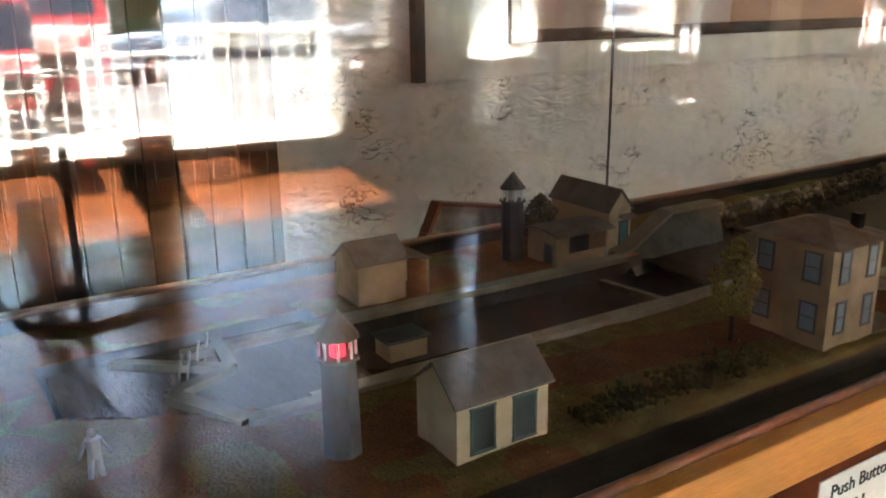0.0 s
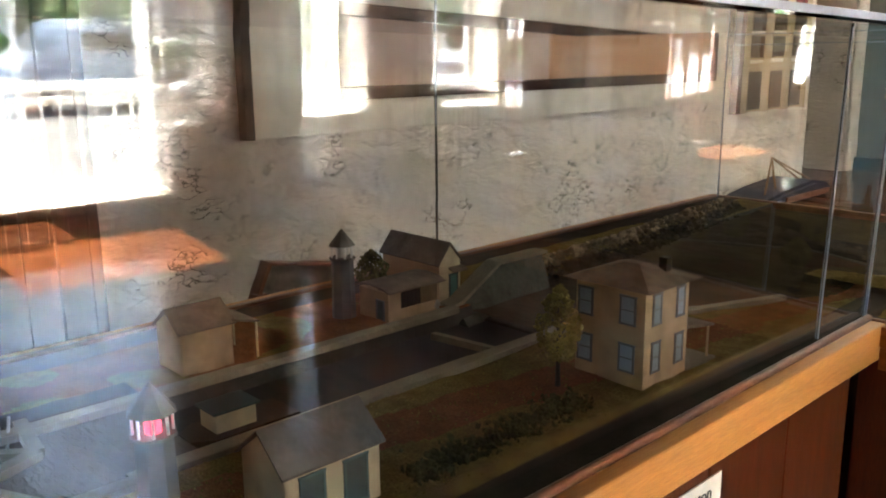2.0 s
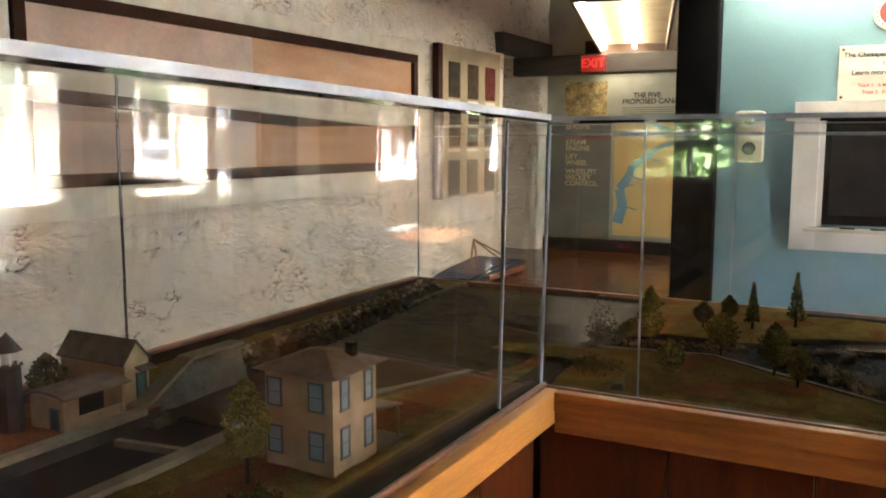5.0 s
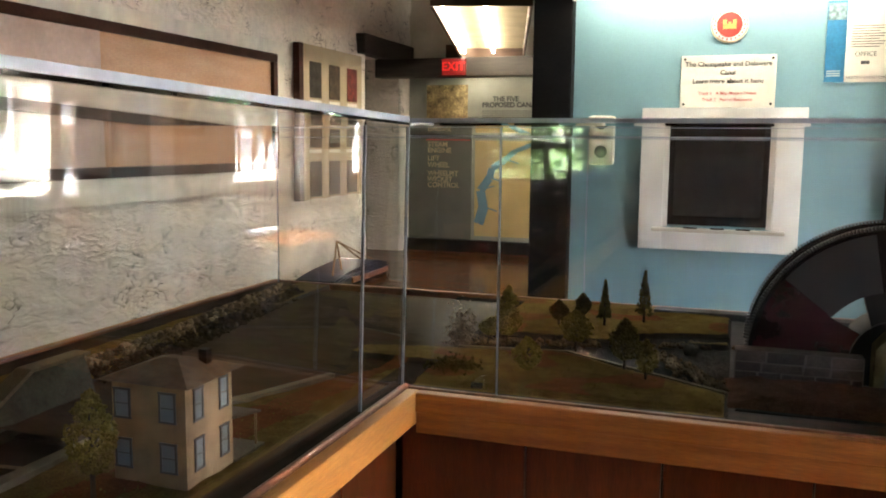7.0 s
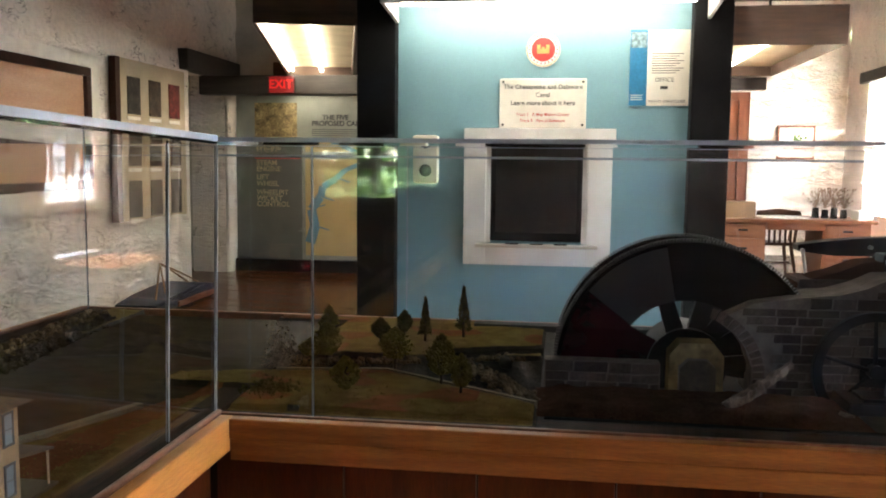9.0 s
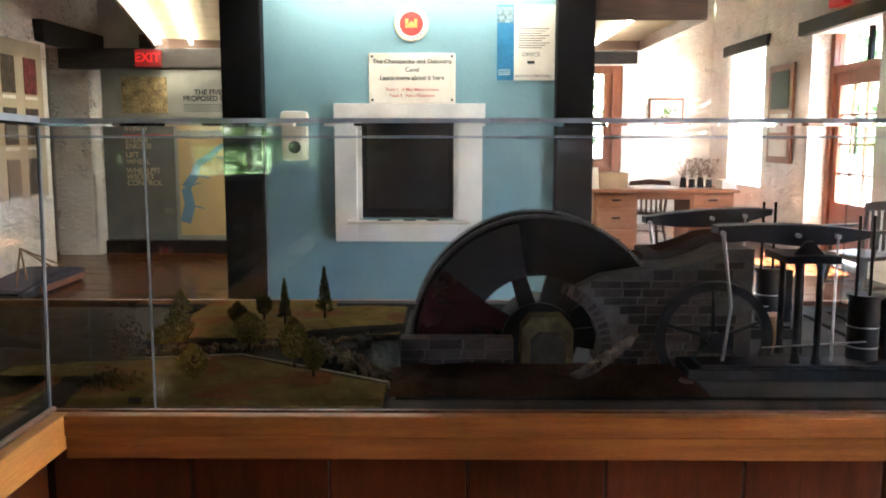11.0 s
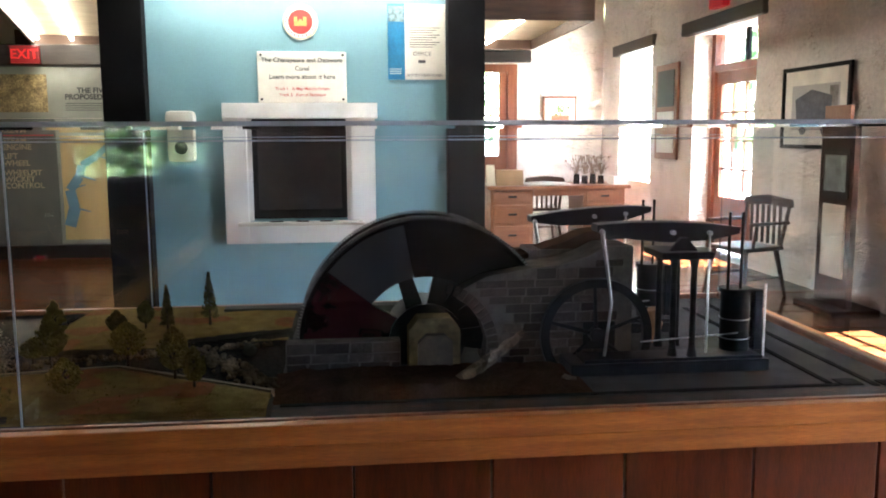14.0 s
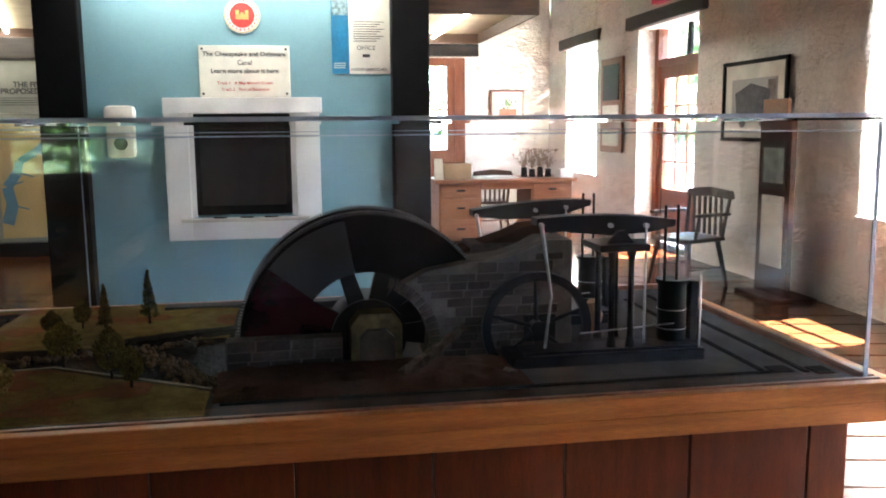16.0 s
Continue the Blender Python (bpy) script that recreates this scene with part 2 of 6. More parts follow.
def rough_wall(name, spans, plane, material, label, normal="x", face=1, thick=0.45, step=0.055, amp=0.016):
    """A lumpy stone face built of rectangles (a0, a1, z0, z1), with a flat body behind it."""
    bm = bmesh.new()
    for a0, a1, z0, z1 in spans:
        na, nz = max(1, int((a1 - a0) / step)), max(1, int((z1 - z0) / step))
        grid = []
        for i in range(na + 1):
            col = []
            for k in range(nz + 1):
                a, z = a0 + (a1 - a0) * i / na, z0 + (z1 - z0) * k / nz
                d = amp * noise.noise((a * 2.1, z * 4.4, plane)) + 0.75 * amp * noise.noise((a * 5.5, z * 9, plane))
                if i in (0, na) or k in (0, nz):
                    d *= 0.3
                p = plane + face * d
                col.append(bm.verts.new((p, a, z) if normal == "x" else (a, p, z)))
            grid.append(col)
        for i in range(na):
            for k in range(nz):
                bm.faces.new((grid[i][k], grid[i + 1][k], grid[i + 1][k + 1], grid[i][k + 1]))
        lo, hi = sorted((plane - face * 0.03, plane - face * thick))
        if normal == "x":
            box(bm, lo, hi, a0, a1, z0, z1)
        else:
            box(bm, a0, a1, lo, hi, z0, z1)
    bmesh.ops.recalc_face_normals(bm, faces=bm.faces)
    return solo(name, bm, material, label, "wall", kind="structure", smooth=True)


# ---- large structure ----
WX, EX, SY, NY, CZ = -2.6, 5.35, -3.0, 13.5, 3.7

floor = solo("floor", B(-5.5, EX + 0.5, SY - 0.4, NY + 0.4, -0.25, -0.022), DARKBEAM, "dark reddish-brown wide plank floor, polished", "floor", kind="structure")
ceiling = solo("ceiling", B(-5.5, EX + 0.5, SY - 0.4, NY + 0.4, CZ, CZ + 0.2), CEIL, "dark brown boarded ceiling", "ceiling", kind="structure")

rough_wall("wall_west", [(1.7, 8.86, 0, CZ), (8.86, 9.9, 2.3, CZ), (9.9, 10.35, 0, CZ)], WX, WHITEWASH, "whitewashed rubble stone wall with dark cracks")
# The doorway's shadow is painted into this wall's dark brown.
solo("wall_west_recess", B(WX - 1.2, WX - 1.1, 8.5, 10.3, 0, CZ), mat("shadowed_recess", (0.10, 0.07, 0.04), 0.8, var=0.3, scale=2, fine=30), "plain wall behind the doorway, its shadow put into the brown", "wall", kind="structure")
boards = thing("wall_west_boards", (WX, 0, 0), "dark brown vertical board wall with lighter gaps", "wall", kind="structure")
y = SY
i = 0
while y < 1.66:
    part("board", B(WX - 0.05 - 0.01 * (i % 2), WX - 0.0 - 0.012 * (i % 2), y, y + 0.135, 0, CZ, bevel=0.006), BOARDS, boards)
    y += 0.141
    i += 1
part("backing", B(WX - 0.2, WX - 0.07, SY, 1.7, 0, CZ), BEAD, boards)

# the east wall's openings: y0, y1, sill, head
OPEN = [(0.15, 0.62, 0.2, 2.35), (0.73, 1.26, 0.2, 2.35), (1.47, 2.69, 0.2, 2.35), (3.72, 4.36, 0.67, 2.45), (5.0, 5.82, 0.67, 2.45), (8.4, 10.0, 0.0, 2.45), (11.3, 12.7, 0.67, 2.45)]
spans, a = [], SY
for y0, y1, z0, z1 in OPEN:
    spans += [(a, y0, 0, CZ), (y0, y1, z1, CZ)] + ([(y0, y1, 0, z0)] if z0 else [])
    a = y1
spans.append((a, NY, 0, CZ))
rough_wall("wall_east_near", [q for q in spans if q[0] < 2.7 - 0.05], EX, STONEWALL, "cream-painted wall with low wide windows", face=-1, thick=0.2)
rough_wall("wall_east", [q for q in spans if q[0] >= 2.7 - 0.05], EX, STONEWALL, "cream-painted rubble stone wall with deep window reveals", face=-1, thick=0.5, amp=0.034)
rough_wall("wall_north", [(1.5, 3.1, 0, CZ), (3.1, 4.0, 2.4, CZ), (4.0, EX, 0, CZ)], NY, STONEWALL, "cream-painted rubble stone end wall", normal="y", face=-1, amp=0.038)
SWX0, SWX1, SWZ0, SWZ1 = -0.78, -0.03, 0.98, 2.1
bm = B(-5.5, SWX0, SY - 0.3, SY, 0, CZ)
for a in ((SWX1, EX + 0.5, 0, CZ), (SWX0, SWX1, 0, SWZ0), (SWX0, SWX1, SWZ1, CZ)):
    box(bm, a[0], a[1], SY - 0.3, SY, a[2], a[3])
solo("wall_south", bm, mat("brown_wall", (0.20, 0.145, 0.125), 0.6, spec=0.2, var=0.25, scale=2, fine=30, stretch=(6, 6, 1)), "plain dark brown boarded wall", "wall", kind="structure")
solo("wall_hall_west", B(-5.5, -5.2, SY, NY, 0, CZ), CREAM, "plain cream wall", "wall", kind="structure")
solo("wall_hall_north", B(-5.5, 1.5, 10.2, 10.5, 0, CZ), CREAM, "plain wall behind the exhibit panels", "wall", kind="structure")
solo("wall_hall_east", B(1.4, 1.5, 10.5, NY, 0, CZ), CREAM, "plain wall", "wall", kind="structure")


def window(name, y0, y1, z0, z1, bars_y, bars_z, frame_mat, x=EX + 0.42, label="white-painted wooden window with small panes"):
    w = thing(name, (x, (y0 + y1) / 2, z0), label, "window", kind="structure")
    f = 0.05
    bm = bmesh.new()
    box(bm, x - 0.03, x + 0.03, y0, y0 + f, z0, z1)
    box(bm, x - 0.03, x + 0.03, y1 - f, y1, z0, z1)
    box(bm, x - 0.03, x + 0.03, y0 + f, y1 - f, z0, z0 + f)
    box(bm, x - 0.03, x + 0.03, y0 + f, y1 - f, z1 - f, z1)
    fr = part("window_frame", bm, frame_mat, w)
    for k in range(1, bars_y):
        c = y0 + (y1 - y0) * k / bars_y
        part("glazing_bar", B(x - 0.018, x + 0.018, c - 0.011, c + 0.011, z0 + f, z1 - f), frame_mat, w)
    for k in range(1, bars_z):
        c = z0 + (z1 - z0) * k / bars_z
        part("glazing_bar", B(x - 0.016, x + 0.016, y0 + f, y1 - f, c - 0.011, c + 0.011), frame_mat, w)
    pane = part("pane", B(x - 0.003, x + 0.003, y0 + f, y1 - f, z0 + f, z1 - f), PANE, w)
    pane.visible_shadow = False
    part("window_sill", B(EX - 0.03, x - 0.03, y0 + 0.002, y1 - 0.002, z0 + 0.002, z0 + 0.028, bevel=0.006), frame_mat, w)
    return w


window("window_1", 0.15, 0.62, 0.2, 2.35, 1, 1, WHITE, EX + 0.12)
window("window_2", 0.73, 1.26, 0.2, 2.35, 1, 1, WHITE, EX + 0.12)
window("window_3", 1.47, 2.69, 0.2, 2.35, 1, 1, WHITE, EX + 0.12)
window("window_4", 3.72, 4.36, 0.67, 2.45, 2, 4, WHITE)
window("window_5", 5.0, 5.82, 0.67, 2.45, 2, 4, WHITE)
window("window_6", 11.3, 12.7, 0.67, 2.45, 3, 4, WHITE)
south = thing("window_7", ((SWX0 + SWX1) / 2, SY - 0.15, SWZ0), "white-painted sash window in the brown wall", "window", kind="structure")
bm = B(SWX0, SWX0 + 0.05, SY - 0.18, SY - 0.12, SWZ0, SWZ1)
for a in ((SWX1 - 0.05, SWX1, SWZ0, SWZ1), (SWX0 + 0.05, SWX1 - 0.05, SWZ0, SWZ0 + 0.05), (SWX0 + 0.05, SWX1 - 0.05, SWZ1 - 0.05, SWZ1), (SWX0 + 0.05, SWX1 - 0.05, 1.27, 1.33)):
    box(bm, a[0], a[1], SY - 0.18, SY - 0.12, a[2], a[3])
part("window_frame", bm, WHITE, south)
for c in (-0.53, -0.28):
    part("glazing_bar", B(c - 0.011, c + 0.011, SY - 0.165, SY - 0.135, SWZ0 + 0.05, SWZ1 - 0.05), WHITE, south)
part("pane", B(SWX0 + 0.05, SWX1 - 0.05, SY - 0.153, SY - 0.147, SWZ0 + 0.05, SWZ1 - 0.05), PANE, south).visible_shadow = False

skirt = thing("wainscot", (EX, 1, 0), "dark stained vertical boards under the low windows", "panelling", kind="structure")
for k in range(27):
    y0 = -0.6 + k * 0.123
    part("board", B(EX - 0.045, EX - 0.025, y0, y0 + 0.112, 0.0, 0.16, bevel=0.004), BOARDS, skirt)

# doors in the east and north walls
door = thing("door_1", (EX + 0.3, 9.2, 0), "red-brown wooden door with small glass panes and a transom", "door", kind="structure")
DX = EX + 0.3
part("door_frame", box(box(B(DX - 0.06, DX + 0.06, 8.4, 8.5, 0, 2.45), DX - 0.06, DX + 0.06, 9.9, 10.0, 0, 2.45), DX - 0.06, DX + 0.06, 8.5, 9.9, 2.02, 2.1), REDWOOD, door)
leaf = part("door_leaf", box(box(box(B(DX - 0.025, DX + 0.025, 8.5, 8.62, 0.02, 2.02), DX - 0.025, DX + 0.025, 9.78, 9.9, 0.02, 2.02), DX - 0.025, DX + 0.025, 8.62, 9.78, 0.02, 0.62), DX - 0.025, DX + 0.025, 8.62, 9.78, 1.88, 2.02), REDWOOD, door)
for k in range(1, 4):
    c = 8.62 + 1.16 * k / 4
    part("glazing_bar", B(DX - 0.015, DX + 0.015, c - 0.012, c + 0.012, 0.62, 1.88), REDWOOD, leaf)
for k in range(1, 4):
    c = 0.62 + 1.26 * k / 4
    part("glazing_bar", B(DX - 0.014, DX + 0.014, 8.62, 9.78, c - 0.012, c + 0.012), REDWOOD, leaf)
part("pane", B(DX - 0.003, DX + 0.003, 8.62, 9.78, 0.62, 1.88), PANE, leaf).visible_shadow = False
part("transom_bar", B(DX - 0.02, DX + 0.02, 9.16, 9.24, 2.1, 2.45), BLACK, door)
part("transom_pane", B(DX - 0.003, DX + 0.003, 8.5, 9.9, 2.1, 2.42), PANE, door).visible_shadow = False
part("handle", C((DX - 0.08, 8.56, 1.0), (DX - 0.02, 8.56, 1.0), 0.02), STEEL, leaf, smooth=True)

door2 = thing("door_2", (3.5, NY + 0.1, 0), "red-brown wooden back door with a glass light", "door", kind="structure")
part("door_frame", box(box(B(3.1, 3.2, NY + 0.02, NY + 0.12, 0, 2.4), 3.85, 4.0, NY + 0.02, NY + 0.12, 0, 2.4), 3.2, 3.85, NY + 0.02, NY + 0.12, 2.28, 2.4), REDWOOD, door2)
part("door_leaf", box(box(B(3.2, 3.85, NY + 0.05, NY + 0.09, 0.01, 1.0), 3.2, 3.3, NY + 0.05, NY + 0.09, 1.0, 2.28), 3.72, 3.85, NY + 0.05, NY + 0.09, 1.0, 2.28), REDWOOD, door2)
part("pane", B(3.3, 3.72, NY + 0.067, NY + 0.073, 1.0, 2.28), PANE, door2).visible_shadow = False
part("glazing_bar", B(3.3, 3.72, NY + 0.06, NY + 0.08, 1.6, 1.63), REDWOOD, door2)

for nm, a in (("lintel_1", (EX - 0.06, EX + 0.05, 8.2, 10.2, 2.45, 2.6)), ("lintel_2", (EX - 0.06, EX + 0.05, 11.15, 12.85, 2.45, 2.6)),
              ("lintel_3", (3.0, 4.2, NY - 0.08, NY + 0.05, 2.42, 2.6)), ("lintel_4", (WX - 0.05, WX + 0.1, 8.64, 10.08, 2.24, 2.45)),
              ("lintel_5", (EX - 0.06, EX + 0.05, 4.9, 5.95, 2.45, 2.6)), ("lintel_6", (EX - 0.06, EX + 0.05, 3.62, 4.46, 2.45, 2.6))):
    solo(nm, B(*a, bevel=0.015), DARKBEAM, "heavy dark timber lintel over an opening", "lintel", kind="structure")

# the blue partition between two black posts
part_wall = solo("wall_partition", B(0.34, 1.965, 5.2, 5.8, 0, 2.3), BLUE, "light blue painted partition wall", "wall", kind="structure")
solo("post", B(0.115, 0.338, 5.12, 5.85, 0, CZ - 0.002, bevel=0.008), BLACK, "tall black painted square post beside the blue partition", "post", "posts")
solo("post", B(1.967, 2.175, 5.12, 5.85, 0, CZ - 0.002, bevel=0.008), BLACK, "tall black painted square post beside the blue partition", "post", "posts")
canopy = thing("canopy_light", (1.15, 4.9, 2.05), "dark wooden light canopy with white lower edge above the blue wall", "light")
part("box", B(0.36, 2.03, 4.72, 5.115, 2.2, CZ - 0.003, bevel=0.01), CEIL, canopy)
part("edge_trim", B(0.34, 2.05, 4.7, 4.719, 2.132, 2.2), WHITE, canopy)
for x in (0.34, 2.035):
    part("end_bracket", P([(4.72, 2.132), (5.115, 2.098), (5.115, 2.199), (4.72, 2.199)], x, x + 0.018, axis="x"), WHITE, canopy)
part("tube", C((0.4, 4.95, 2.175), (1.95, 4.95, 2.175), 0.016), TUBE, canopy, smooth=True)


def light_box(x0, x1, y0, y1, z, turn=0.0, tubes=2, label="wood-sided fluorescent light box with bright tubes"):
    cx, cy = (x0 + x1) / 2, (y0 + y1) / 2
    L = thing("light_box", (cx, cy, z), label, "light", "fluorescent light boxes")
    for a in ((x0, x0 + 0.02, y0, y1), (x1 - 0.02, x1, y0, y1), (x0 + 0.02, x1 - 0.02, y0, y0 + 0.02), (x0 + 0.02, x1 - 0.02, y1 - 0.02, y1)):
        part("side_panel", B(*a, z, z + 0.3), CEIL, L)
    part("reflector", B(x0 + 0.02, x1 - 0.02, y0 + 0.02, y1 - 0.02, z + 0.1, z + 0.12), DIMCREAM, L)
    for k in range(tubes):
        c = x0 + (x1 - x0) * (0.07 + 0.45 * k)
        part("tube", C((c, y0 + 0.06, z + 0.06), (c, y1 - 0.06, z + 0.06), 0.019), BOXTUBE, L, smooth=True)
    for c in (y0 + 0.2, y1 - 0.22):
        part("rod", B(cx - 0.01, cx + 0.01, c, c + 0.02, z + 0.12, CZ), BLACK, L)
    L.rotation_euler.z = radians(turn)
    return L


light_box(-1.25, -0.55, 5.95, 9.5, 2.24, 14.5)
light_box(-1.9, -1.2, 9.5, 10.1, 2.1, 0)
light_box(2.35, 3.42, 7.3, 9.7, 2.25, 0)

beam = solo("tie_beam", B(-2.59, 0.1, 9.1, 9.3, 2.02, 2.22, bevel=0.012), DARKBEAM, "dark timber tie beam across the passage", "beam", kind="structure")
sign = thing("exit_sign", (-1.65, 9.08, 2.03), "illuminated red exit sign on a dark beam", "sign")
part("housing", B(-1.79, -1.53, 9.05, 9.097, 2.035, 2.2, bevel=0.006), mat("exit_face", (0.10, 0.012, 0.012), 0.4, bump=0, emit=((0.8, 0.02, 0.02), 0.004)), sign)
EXITRED = mat("exit_letters", (0.7, 0.03, 0.03), 0.4, bump=0, emit=((1.0, 0.04, 0.04), 0.004))
lettering("letters", "EXIT", 0.125, (-1.66, 9.046, 2.118), 0, EXITRED, sign, bold=0.02)

# floor planks, sides slightly skewed to the walls
SLOPE = -0.205
for k in range(68):
    yk = 1.075 + 0.272 * (k - 17)
    y0, y1 = yk + 0.009, yk + 0.263
    part("plank", P([(-5.2, y0 - SLOPE * 5.2), (EX, y0 + SLOPE * EX), (EX, y1 + SLOPE * EX), (-5.2, y1 - SLOPE * 5.2)][::1], -0.022, 0.0 + 0.001 * (k % 3 - 1)), FLOORWOOD, floor)

# ---- the display table and its case ----
LX0, LX1, LY0, FY, BY, RX = -0.5, 0.55, -1.1, 2.075, 3.3, 2.765
TOP = 0.76
table = thing("display_table", (0.9, 1.5, 0), "L-shaped oak-edged display table with stained board sides", "table")
part("base", box(B(LX0 + 0.02, LX1 - 0.07, LY0 + 0.02, BY - 0.02, 0, 0.70), LX1 - 0.07, RX - 0.07, FY + 0.07, BY - 0.02, 0, 0.70), BOARDS, table)
part("deck", box(B(LX0, LX1 - 0.012, LY0, BY, 0.70, 0.735), LX1 - 0.012, RX - 0.01, FY + 0.012, BY, 0.70, 0.735), BLACK, table)
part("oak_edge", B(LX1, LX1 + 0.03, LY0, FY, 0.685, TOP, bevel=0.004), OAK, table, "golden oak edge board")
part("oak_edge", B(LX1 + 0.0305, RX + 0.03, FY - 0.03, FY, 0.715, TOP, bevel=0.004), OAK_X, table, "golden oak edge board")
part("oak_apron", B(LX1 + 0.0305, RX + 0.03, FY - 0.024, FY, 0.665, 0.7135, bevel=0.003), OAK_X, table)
part("oak_edge", B(RX, RX + 0.03, FY + 0.001, BY, 0.665, TOP, bevel=0.004), OAK, table)
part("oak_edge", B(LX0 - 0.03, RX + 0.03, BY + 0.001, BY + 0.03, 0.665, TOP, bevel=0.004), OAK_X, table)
part("oak_edge", B(LX0 - 0.03, LX0, LY0, BY, 0.665, TOP, bevel=0.004), OAK, table)
part("bead", C((LX1 - 0.009, LY0, TOP - 0.001), (LX1 - 0.009, FY + 0.012, TOP - 0.001), 0.009), BEAD, table, "dark red bead strip", smooth=True)
part("bead", B(LX1, RX, FY + 0.002, FY + 0.016, 0.735, TOP + 0.003, bevel=0.003), BEAD, table)
part("bead", B(LX0 + 0.002, LX0 + 0.02, LY0, BY - 0.003, 0.735, TOP + 0.005, bevel=0.004), BEAD, table)
part("bead", B(LX0 + 0.02, RX - 0.002, BY - 0.02, BY - 0.003, 0.735, TOP + 0.005, bevel=0.004), BEAD, table)
part("bead", B(RX - 0.02, RX - 0.002, FY + 0.02, BY - 0.02, 0.735, TOP + 0.005, bevel=0.004), BEAD, table)
k = 0
x = LX1 - 0.03
while x < RX - 0.06:
    part("side_board", B(x, min(x + 0.296, RX - 0.045), FY + 0.045, FY + 0.068, 0.0, 0.665, bevel=0.004), PANEL, table)
    x += 0.30
y = FY + 0.045
while y > LY0:
    part("side_board", B(LX1 - 0.068, LX1 - 0.045, max(y - 0.296, LY0), y, 0.0, 0.70, bevel=0.004), PANEL, table)
    y -= 0.30
for k in range(4):
    part("side_board", B(RX - 0.068, RX - 0.045, FY + 0.07 + 0.3 * k, FY + 0.366 + 0.3 * k, 0.0, 0.70, bevel=0.004), PANEL, table)

case = thing("display_case", (0.9, 2.2, TOP), "clear acrylic display case with polished edges", "case")
CT = 1.354
RISE = 0.023   # the lid climbs a little towards the near end of the long leg
T = 0.006


def sheet(bm, name="sheet"):
    ob = part(name, bm, ACRYLIC, case)
    ob.visible_shadow = False
    return ob


SKEW = 0.018   # and its near end stands in from the table's edge
LEAN = 0.013   # the long front sheet leans a little into the room at its top
GX, GY = 0.528, FY + 0.022
for y0, y1 in ((LY0, 1.874), (1.879, GY - 0.004)):
    bm = P([(GX - T, 0.755), (GX, 0.755), (GX + LEAN, CT - 0.002), (GX + LEAN - T, CT - 0.002)], y0, y1, axis="y")
    for v in bm.verts:
        v.co.x += SKEW * (v.co.y - GY)
        v.co.z += RISE * (GY - v.co.y) * (v.co.z > 1)
    sheet(bm)
for x0, x1 in ((GX + 0.004, 0.7525), (0.7575, RX - 0.03)):
    sheet(B(x0, x1, GY, GY + T, 0.755, CT - 0.002))
for y0, y1 in ((LY0, 1.785), (1.791, BY - 0.022)):
    bm = B(LX0 + 0.024, LX0 + 0.024 + T, y0, y1, 0.755, CT - 0.002)
    for v in bm.verts:
        v.co.z += RISE * max(0, GY - v.co.y) * (v.co.z > 1)
    sheet(bm)
for x0, x1 in ((LX0 + 0.032, 0.7475), (0.7525, RX - 0.03)):
    sheet(B(x0, x1, BY - 0.03, BY - 0.03 + T, 0.755, CT - 0.002))
sheet(B(RX - 0.029, RX - 0.029 + T, GY, BY - 0.03, 0.755, CT - 0.002))
bm = box(B(LX0 + 0.02, GX + LEAN + 0.004, GY, BY - 0.02, CT, CT + T), GX + LEAN + 0.0042, RX - 0.02, GY - 0.004, BY - 0.02, CT, CT + T)
box(bm, LX0 + 0.02, GX + LEAN + 0.004, LY0, GY - 0.0002, CT, CT + T)
for v in bm.verts:
    v.co.z += RISE * max(0, GY - 0.004 - v.co.y)
sheet(bm, "lid")
seam = mat("seam_glue", (0.04, 0.04, 0.045), 0.3, var=0.2, bump=0)
part("seam", B(LX0 + 0.025, LX0 + 0.029, 1.7855, 1.7905, 0.76, 1.13), seam, case, "dark glued seam in the back sheet")
for nm, a in (("edge", (GX - 0.0085 + SKEW * -0.2, GX + 0.001 + SKEW * -0.2, 1.8745, 1.8785, 0.757, CT - 0.003)), ("edge", (GX - 0.003, GX + 0.004, GY - 0.0035, GY + 0.0035, 0.757, CT - 0.003)),
              ("edge", (0.753, 0.757, GY - 0.001, GY + T + 0.001, 0.757, CT - 0.003)), ("edge", (0.748, 0.752, BY - 0.031, BY - 0.023, 0.757, CT - 0.003)),
              ("edge", (LX0 + 0.0255, LX0 + 0.0315, BY - 0.0295, BY - 0.0235, 0.757, CT - 0.003)), ("edge", (LX0 + 0.025, LX0 + 0.0285, 1.7855, 1.7905, 1.131, CT - 0.003)),
              ("edge", (RX - 0.031, RX - 0.022, GY - 0.003, GY + 0.001, 0.757, CT - 0.003))):
    bm = B(*a)
    if nm == "edge" and a[0] > 0.5 and a[0] < 0.53:
        for v in bm.verts:
            v.co.x += LEAN * (v.co.z - 0.757) / 0.61
    part(nm, bm, EDGE, case, "polished sheet edge, sky reflection put into its pale colour")
bm = B(GX + LEAN - 0.001, GX + LEAN + 0.005, LY0, GY - 0.004, CT + T + 0.0005, CT + T + 0.014)
for v in bm.verts:
    v.co.z += RISE * max(0, GY - 0.004 - v.co.y)
part("rim", bm, EDGE, case)
part("rim", B(GX + LEAN + 0.0055, RX - 0.02, GY - 0.003, GY + 0.003, CT + T + 0.0005, CT + T + 0.010), EDGE, case)
part("inner_line", B(GX + 0.006, RX - 0.035, GY - 0.0025, GY - 0.0005, CT - 0.024, CT - 0.021), EDGE, case)
part("inner_line", B(LX0 + 0.034, RX - 0.035, BY - 0.034, BY - 0.0325, CT - 0.02, CT - 0.0175), EDGE, case)

